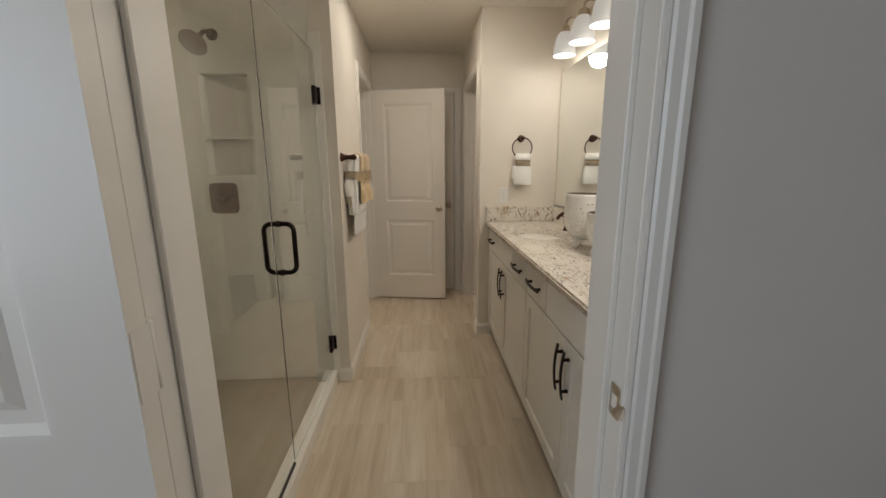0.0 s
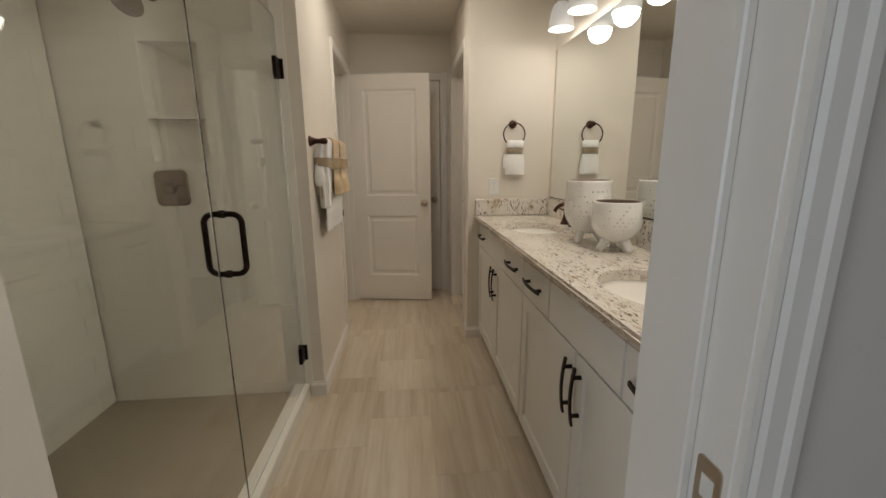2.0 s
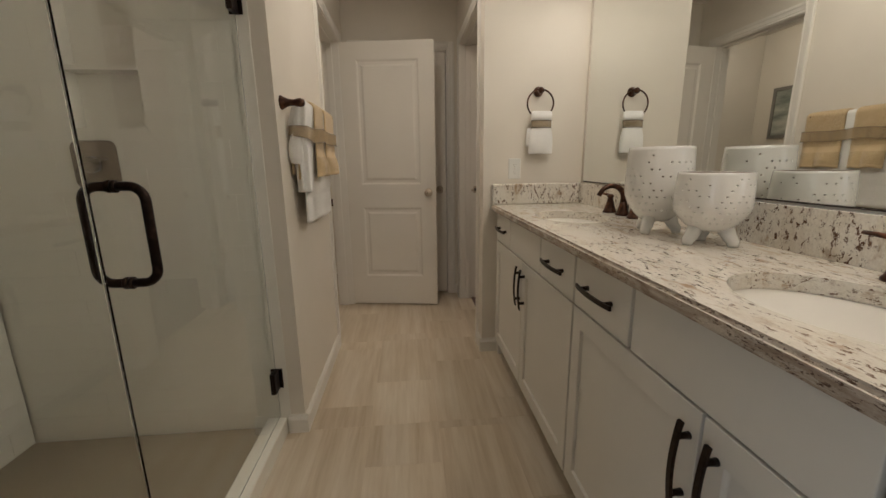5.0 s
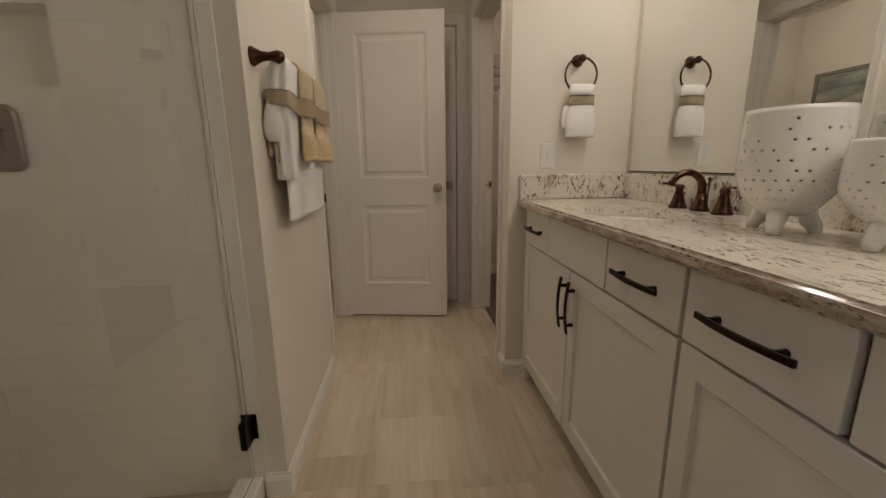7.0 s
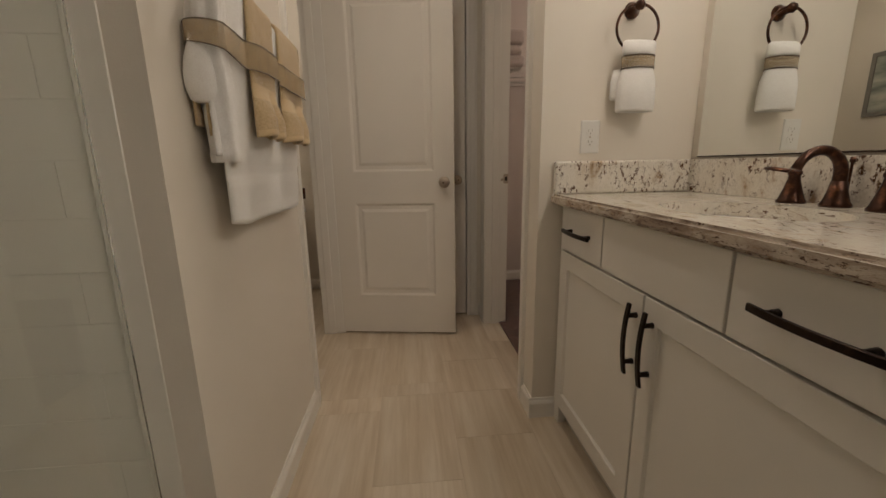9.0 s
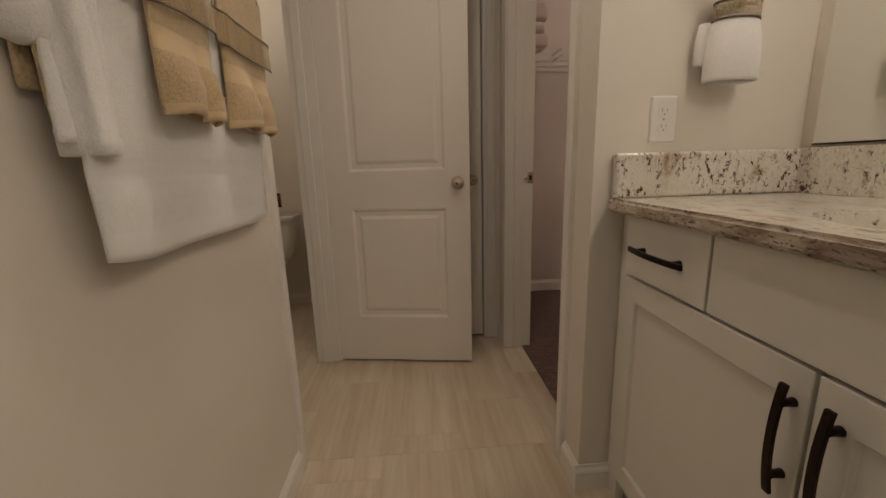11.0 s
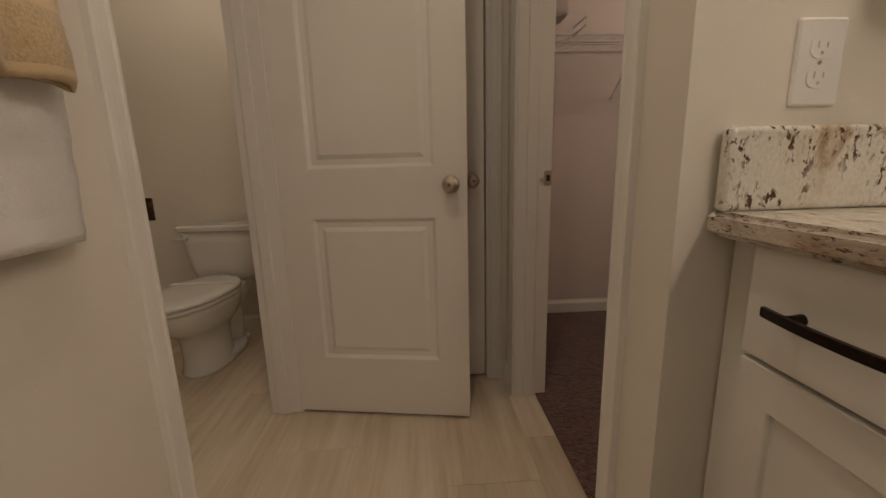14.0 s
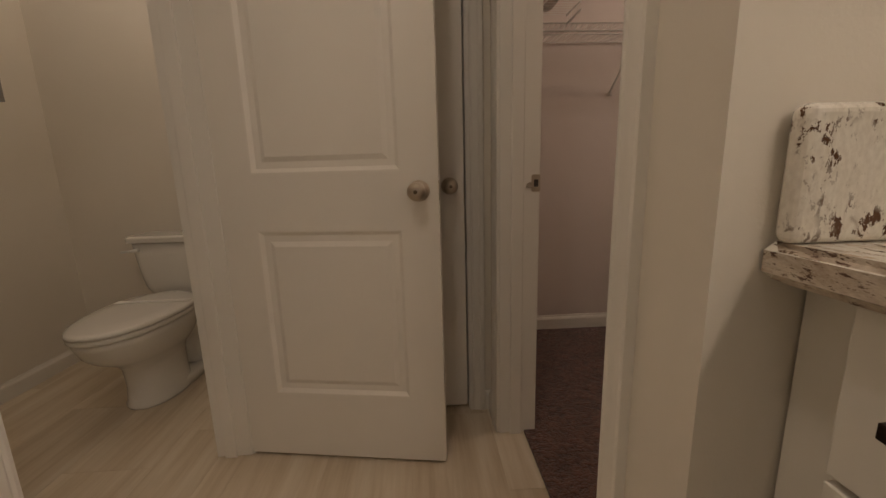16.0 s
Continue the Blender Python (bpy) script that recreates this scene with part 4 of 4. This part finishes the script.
    for j in (0, cols):
        for k in range(m - 1):
            bm.faces.new((outer[j][k], inner[j][k], inner[j][k + 1], outer[j][k + 1]))
    return bm


def towel(name, label, *args, material=WHITETOWEL, **kw):
    ob = part(name, drape(*args, **kw), material, smooth=True)
    ob.data.materials.append(TANHEM if material == TANTOWEL else WHITEHEM)
    return tagged(ob, label, "towel")


bath = towel("bath_towel", "large white terry bath towel hung over the towel bar", 2.396, 2.935, 0.902, 1.06, gap=0.003, thick=0.011, seed=1.3, lean=0.035, cut=0.022, flare=0.055, dobby=(0.1, 0.13), hem=0.028, corner=0.012, cols=34)


def gathered(rings, seed, lobes=5, depth=0.16, n=44):
    """A gathered hank of cloth: (height, centre x, centre y, half depth, half width) rings with soft vertical pleats."""
    out = []
    for z, cx, cy, a, b in rings:
        ring = []
        for i in range(n):
            q = 2 * math.pi * i / n
            w = min(1.0, max(0.22, (z - 1.12) / 0.08))
            f = 1 + w * depth * math.sin(lobes * q + seed + z * 3) + 0.5 * w * depth * math.sin((lobes + 3) * q + 2.1 * seed - z * 5) + 0.08 * noise.noise((2 * math.cos(q), 2 * math.sin(q), z * 9 + seed))
            e = 0.5 + 0.5 * w              # flat strip below, round where it is tied
            c, d = math.cos(q), math.sin(q)
            ring.append((cx + a * f * math.copysign(abs(c) ** e, c), cy + b * f * math.copysign(abs(d) ** e, d), z))
        out.append(ring)
    return loft(bmesh.new(), out)


WX = LX + 0.040
hank = gathered([(1.046, WX + 0.008, 2.398, 0.027, 0.017), (1.048, WX + 0.008, 2.398, 0.030, 0.020), (1.066, WX + 0.008, 2.398, 0.030, 0.020), (1.07, WX + 0.008, 2.398, 0.0285, 0.0185), (1.12, WX + 0.008, 2.395, 0.029, 0.020), (1.18, WX + 0.008, 2.392, 0.031, 0.024), (1.225, WX + 0.005, 2.390, 0.034, 0.027), (1.25, WX + 0.004, 2.389, 0.032, 0.024), (1.31, WX + 0.004, 2.389, 0.031, 0.023), (1.34, WX + 0.006, 2.391, 0.033, 0.026), (1.385, WX + 0.012, 2.393, 0.029, 0.024), (1.408, WX + 0.018, 2.395, 0.021, 0.021), (1.418, WX + 0.020, 2.396, 0.010, 0.012)], 0.7)
part("gathered_end", hank, WHITETOWEL, bath, "gathered towel end tied by the band", True)
fold = lathe([(0.012, -0.062), (0.026, -0.056), (0.034, -0.03), (0.034, 0.0), (0.028, 0.03), (0.018, 0.055), (0.014, 0.075)], 24)
part("fold", fold, WHITETOWEL, bath, "puffed fold under the band", True, pose(LX + 0.030, 2.366, 1.222) @ Matrix.Diagonal((0.86, 0.62, 0.95, 1)))
towel("hand_towel", "tan terry towel end hanging behind the white one", 2.366, 2.392, 1.10, 1.12, gap=0.002, thick=0.009, top=1.25, cx=LX + 0.025, seed=6.1, material=TANTOWEL, cols=8)
for ya, yb, sd in ((2.497, 2.668, 3.3), (2.715, 2.935, 4.7)):
    towel("hand_towel", "folded tan terry hand towel over the white one", ya, yb, 1.105, 1.10, gap=0.015, thick=0.0095, seed=sd, material=TANTOWEL, cols=24, lean=0.012, roll=True, dobby=(0.085, 0.118))
wrap = thing("towel_band", "woven brown band tied round the hanging towels", "towel band")
ZB0, ZB1 = 1.252, 1.312


def band_path(n=70):
    """(x, y) along the cloth: from the wall round the gathered end, then over the tan towels, dipping between them."""
    out = []
    for i in range(17):
        a = math.pi + (math.pi - 0.40) * i / 16
        out.append((LX + 0.0455 + 0.0425 * math.cos(a), 2.389 + 0.038 * math.sin(a)))
    x0, y0 = out[-1]
    for i in range(1, n + 1):
        y = y0 + (2.942 - y0) * i / n
        on = max(min(1.0, (y - 2.475) / 0.035, (2.69 - y) / 0.03), min(1.0, (y - 2.693) / 0.03, (2.96 - y) / 0.02), 0.0)
        x = BXC + 0.0225 + 0.0125 * on + 0.0012 * math.sin(y * 50) + 0.003
        k = min(1.0, i / 4)
        out.append((x0 + (x - x0) * (k * k * (3 - 2 * k)), y))
    return out


def band_strip(z0, z1, out, thick):
    """A thin ribbon along the cloth, sagging a little over the free stretches."""
    bm = bmesh.new()
    path = band_path()
    rows = []
    for i, (x, y) in enumerate(path):
        (xa, ya), (xb, yb) = path[max(i - 1, 0)], path[min(i + 1, len(path) - 1)]
        ln = math.hypot(xb - xa, yb - ya)
        nx, ny = (yb - ya) / ln, -(xb - xa) / ln
        dz = 0.006 * math.sin((y - 2.36) * 5.2) - 0.004 * math.sin(y * 21)
        u = max(0.0, 1 - i / 24)             # drawn together where it is tied
        za, zb = (1.282 + (z - 1.282) * (1 - 0.42 * u) + 0.014 * u + dz for z in (z0, z1))
        rows.append([bm.verts.new(q) for q in ((x + nx * out, y + ny * out, za), (x + nx * out, y + ny * out, zb),
                                               (x + nx * (out - thick), y + ny * (out - thick), zb), (x + nx * (out - thick), y + ny * (out - thick), za))])
    for a, b in zip(rows, rows[1:]):
        for k in range(4):
            bm.faces.new((a[k], a[(k + 1) % 4], b[(k + 1) % 4], b[k]))
    bm.faces.new(rows[0])
    bm.faces.new(rows[-1][::-1])
    return bm


part("band", band_strip(ZB0, ZB1, 0.0, 0.002), BAND, wrap)
for z in (ZB0, ZB1 - 0.0035):
    part("band_edge", band_strip(z, z + 0.0025, 0.001, 0.003), BANDEDGE, wrap)

# ---- towel ring on the stub wall ----
RCX, RCZ = 0.787, 1.54
tr = thing("towel_ring", "oil-rubbed bronze towel ring on the stub wall", "towel ring", (RCX, STUB, RCZ))
part("post", lathe([(0.027, 0), (0.027, 0.005), (0.02, 0.012), (0.013, 0.028), (0.014, 0.045), (0.017, 0.055), (0.01, 0.066)], 28), BRONZE, tr, smooth=True, where=pose(0, 0, 0, 90))
ring_pts = [(0.073 * math.sin(a), -0.048, -0.068 + 0.073 * math.cos(a)) for a in (2 * math.pi * i / 40 for i in range(41))]
part("ring", sweep(ring_pts, 0.0045, 10, cap=False), BRONZE, tr, smooth=True)


def oval_tube(rings, wall=0.008, n=36, wob=0.0015):
    """A soft hollow roll: (half width, half depth, height) rings, open below."""
    def loop(a, b, z, k):
        return [((a + wob * noise.noise((3 * math.cos(q), 3 * math.sin(q), z * 30))) * math.cos(q), (b + wob * noise.noise((3 * math.cos(q), 5 + 3 * math.sin(q), z * 30))) * math.sin(q), z) for q in (2 * math.pi * i / n for i in range(n))]
    outside = [loop(a, b, z, 0) for a, b, z in rings]
    inside = [loop(a - wall, b - wall, z, 1) for a, b, z in rings[:-1]]
    return loft(bmesh.new(), inside[::-1] + outside)


RY = STUB - 0.052
rt = thing("hand_towel", "white rolled terry hand towel tied in the towel ring", "towel", (RCX + 0.008, RY, 0.004))
part("roll", oval_tube([(0.065, 0.040, 1.200), (0.067, 0.0425, 1.208), (0.0665, 0.042, 1.25), (0.067, 0.0425, 1.258), (0.066, 0.041, 1.27), (0.064, 0.039, 1.30), (0.054, 0.033, 1.335), (0.052, 0.031, 1.345)]), WHITETOWEL, rt, smooth=True)
part("upper_fold", oval_tube([(0.052, 0.03, 1.372), (0.056, 0.032, 1.395), (0.058, 0.026, 1.418), (0.052, 0.012, 1.428)]), WHITETOWEL, rt, smooth=True)
part("rear_fold", oval_tube([(0.022, 0.016, 1.243), (0.026, 0.019, 1.25), (0.025, 0.019, 1.30), (0.018, 0.015, 1.34)], 0.006), WHITETOWEL, rt, smooth=True, where=pose(-0.05, 0.03, 0))
part("band", oval_tube([(0.0555, 0.0345, 1.338), (0.0555, 0.0345, 1.378)], 0.004, wob=0.0), BAND, rt, "woven brown band", True)
for z in (1.337, 1.375):
    part("band_edge", oval_tube([(0.0565, 0.0355, z), (0.0565, 0.0355, z + 0.004)], 0.003, wob=0.0), BANDEDGE, rt, smooth=True)

# ---- outlet ----
out = thing("outlet", "white duplex outlet with cover plate on the stub wall", "outlet", (0.664, STUB, 1.124))
bm = loft(bmesh.new(), [rounded_rect(0.07, 0.115, 0.004, 0.0003), rounded_rect(0.07, 0.115, 0.004, 0.0035), rounded_rect(0.064, 0.109, 0.004, 0.0055)])
plate = part("plate", bm, PLASTIC, out, where=pose(0, 0, 0, 90))
for z in (-0.0195, 0.0195):
    face = part("socket", loft(bmesh.new(), [rounded_rect(0.033, 0.028, 0.011, 0.005), rounded_rect(0.033, 0.028, 0.011, 0.0072)]), PLASTIC, out, where=pose(0, 0, z, 90))
    for x, w, h in ((-0.0065, 0.0022, 0.009), (0.0065, 0.0022, 0.007)):
        part("slot", box((x - w / 2, -h / 2 + 0.003, 0.0068), (x + w / 2, h / 2 + 0.003, 0.0075)), TOEDARK, face)
    part("slot", lathe([(0.0025, 0.0068), (0.0025, 0.0075)], 12), TOEDARK, face, where=pose(0, -0.0075, 0))
part("screw", lathe([(0.0032, 0.0055), (0.0026, 0.0066)], 12), NICKEL, out, where=pose(0, 0, 0, 90))


# ---- footed pots on the counter ----
def pierced_pot(name, label, where, rz, radius, height, lift):
    """A rounded pot with rows of pierced round holes, on three stub feet."""
    p = thing(name, label, "pot", where, rz, group="pierced pots")
    cols, rows = 58, 22
    prof = []
    for j in range(rows + 1):
        u = j / rows
        if u < 0.45:
            s = math.sin(math.pi / 2 * (u / 0.45))
            r = radius * (0.42 + 0.58 * s ** 0.8)
        else:
            r = radius * (1.0 - 0.05 * ((u - 0.45) / 0.55) ** 2)
        prof.append((r, lift + height * u))
    bm = bmesh.new()

    def at(i, j):
        r0, z0 = prof[min(int(j), rows)]
        r1, z1 = prof[min(int(j) + 1, rows)]
        f = j - int(j)
        r, z = r0 + (r1 - r0) * f, z0 + (z1 - z0) * f
        a = 2 * math.pi * i / cols
        return (r * math.cos(a), r * math.sin(a), z)

    grid = [[bm.verts.new(at(i, j)) for i in range(cols)] for j in range(rows + 1)]
    for j in range(rows):
        for i in range(cols):
            q = (grid[j][i], grid[j][(i + 1) % cols], grid[j + 1][(i + 1) % cols], grid[j + 1][i])
            if 3 <= j <= rows - 2 and j % 2 == 1 and (i + j // 2) % 2 == 0 and noise.noise((i * 0.9, j * 1.3, radius * 40)) > 0.75 * (j / rows) - 0.42:
                o = []
                for k in range(8):
                    a = 2 * math.pi * (k + 0.5) / 8
                    o.append(bm.verts.new(at(i + 0.5 - 0.3 * math.sin(a), j + 0.5 - 0.28 * math.cos(a))))
                # corners: 0 lower left, 1 lower right, 2 upper right, 3 upper left
                c = q
                bm.faces.new((c[0], c[1], o[7], o[0]))
                bm.faces.new((c[1], o[6], o[7]))
                bm.faces.new((c[1], c[2], o[5], o[6]))
                bm.faces.new((c[2], o[4], o[5]))
                bm.faces.new((c[2], c[3], o[3], o[4]))
                bm.faces.new((c[3], o[2], o[3]))
                bm.faces.new((c[3], c[0], o[1], o[2]))
                bm.faces.new((c[0], o[0], o[1]))
            else:
                bm.faces.new(q)
    bm.faces.new(grid[0][::-1])
    body = part("body", bm, CERAMIC, p, smooth=True)
    sol = body.modifiers.new("wall", "SOLIDIFY")
    sol.thickness, sol.offset = 0.006, -1
    # dark inner skin: shade put into the colour so the holes read dark
    body.data.materials.append(POT_INSIDE_DARK)
    sol.material_offset = 1
    for k in range(3):
        a = 2 * math.pi * k / 3
        c, s = math.cos(a), math.sin(a)
        ft = [(radius * 0.42 * c, radius * 0.42 * s, lift + height * 0.06), (radius * 0.56 * c, radius * 0.56 * s, lift * 0.6), (radius * 0.66 * c, radius * 0.66 * s, 0.013), (radius * 0.67 * c, radius * 0.67 * s, 0.001)]
        part("foot", sweep(ft, [0.022, 0.018, 0.0155, 0.013], 16), CERAMIC, p, smooth=True)
    return p


pierced_pot("pierced_pot", "tall white ceramic pot with pierced dots on stub feet", (0.885, 1.92, CT), 215, 0.102, 0.238, 0.042)
pierced_pot("pierced_pot", "small white ceramic pot with pierced dots on stub feet", (0.909, 1.705, CT), 185, 0.096, 0.162, 0.042)

# linens and a second shelf in the closet
side_shelf = wire_shelf("wire_shelf", "white coated wire closet shelf along the side wall", (RX + CW + 0.008, 4.38, SZ + 0.03), 90, 0.16, 0.3)
pile = thing("linen_stack", "stack of folded pale pink linens on the wire shelf", "linens", (0.735, 4.46, SZ + 0.036))
for k, (za, zb, sx, dx) in enumerate(((0.0, 0.085, 0.118, 0.0), (0.086, 0.15, 0.108, -0.006), (0.151, 0.255, 0.112, 0.004))):
    part("linen", box((dx - sx, -0.075 + 0.004 * k, za), (dx + sx, 0.075, zb), 0.028, 4), LINEN, pile, smooth=True)

# ---- floor tiles ----
TW, TL, GAP = 0.305, 0.61, 0.0007


def tile_mesh(w, l):
    me = bpy.data.meshes.new("tile")
    b = 0.0006
    xs, ys = (w - GAP) / 2, (l - GAP) / 2
    v = [(-xs, -ys, -0.003), (xs, -ys, -0.003), (xs, ys, -0.003), (-xs, ys, -0.003),
         (-xs, -ys, -b), (xs, -ys, -b), (xs, ys, -b), (-xs, ys, -b),
         (-xs + b, -ys + b, 0), (xs - b, -ys + b, 0), (xs - b, ys - b, 0), (-xs + b, ys - b, 0)]
    f = [(8, 9, 10, 11)]
    for a in (0, 4):
        for i in range(4):
            f.append((a + i, a + (i + 1) % 4, a + 4 + (i + 1) % 4, a + 4 + i))
    me.from_pydata(v, [], f)
    me.materials.append(FLOORTILE)
    return me


meshes = {}


def lay(x0, y0, x1, y1, phase_x, phase_y):
    """Running-bond tiles over a rectangle, cut at its edges."""
    i0 = math.floor((x0 - phase_x) / TW)
    i1 = math.ceil((x1 - phase_x) / TW)
    for i in range(i0, i1):
        a, b = max(x0, phase_x + i * TW), min(x1, phase_x + (i + 1) * TW)
        if b - a < 0.01:
            continue
        shift = phase_y + (i % 3) * TL / 3
        j0, j1 = math.floor((y0 - shift) / TL), math.ceil((y1 - shift) / TL)
        for j in range(j0, j1):
            c, d = max(y0, shift + j * TL), min(y1, shift + (j + 1) * TL)
            if d - c < 0.01:
                continue
            key = (round(b - a, 3), round(d - c, 3))
            if key not in meshes:
                meshes[key] = tile_mesh(*key)
            t = new("tile", meshes[key])
            t.parent = floor
            t.location = ((a + b) / 2, (c + d) / 2, 0)


lay(-0.512, 0.46, 0.64, SHY, -0.15, 0.78)
lay(LX - 0.002, SHY, 0.64, 3.125, -0.15, 0.78)
lay(LX - 0.12, 3.125, 0.578, ENDY + 0.03, -0.15, 0.78)
lay(-1.75, SHY + 0.12, LX - 0.12, BACKY, -0.15, 0.78)

# ---- shower wall tiles ----
SW, SHT = 0.62, 0.102


def wall_tile_verts(w, h):
    b = 0.0004
    x, z = (w - 0.0018) / 2, (h - 0.0022) / 2
    v = [(-x, 0, -z), (x, 0, -z), (x, 0, z), (-x, 0, z), (-x, -0.0013, -z), (x, -0.0013, -z), (x, -0.0013, z), (-x, -0.0013, z),
         (-x + b, -0.0015, -z + b), (x - b, -0.0015, -z + b), (x - b, -0.0015, z - b), (-x + b, -0.0015, z - b)]
    f = [(8, 9, 10, 11)] + [(a + i, a + (i + 1) % 4, a + 4 + (i + 1) % 4, a + 4 + i) for a in (0, 4) for i in range(4)]
    return v, f


wall_meshes = {}
for r in range(24):
    z0, z1 = 0.032 + r * SHT, min(0.032 + (r + 1) * SHT, H)
    x = -1.55 - (r % 2) * SW / 2
    while x < -0.57:
        a, b = max(x, -1.55), min(x + SW, -0.565)
        x += SW
        spans = [(a, b)]
        if z1 > NZ0 and z0 < NZ1:
            spans = [(a, min(b, NX0)), (max(a, NX1), b)]
        for p, q in spans:
            if q - p < 0.012:
                continue
            key = (round(q - p, 3), round(z1 - z0, 3))
            if key not in wall_meshes:
                me = bpy.data.meshes.new("tile")
                v, f = wall_tile_verts(*key)
                me.from_pydata(v, [], f)
                me.materials.append(ACRYLIC)
                wall_meshes[key] = me
            t = new("tile", wall_meshes[key])
            t.parent = shower_end
            t.location = ((p + q) / 2, SHY + 0.0098, (z0 + z1) / 2)

# far shower wall, seen only through the glass
vs, fs = [], []
for r in range(23):
    zc = 0.032 + (r + 0.5) * SHT
    y = FRONT2 + (r % 2) * SW / 2 - SW / 2
    while y < SHY - 0.005:
        a, b = max(y, FRONT2), min(y + SW, SHY)
        y += SW
        if b - a < 0.02:
            continue
        v, f = wall_tile_verts(b - a, SHT)
        k = len(vs)
        vs += [(-1.55 - py, (a + b) / 2 + px, zc + pz) for px, py, pz in v]
        fs += [tuple(k + i for i in q) for q in f]
me = bpy.data.meshes.new("wall_tiles")
me.from_pydata(vs, [], fs)
me.materials.append(ACRYLIC)
tagged(new("shower_wall_tiles", me), "pale glazed wall tiles behind the shower glass", "wall tiles", kind="stuff")
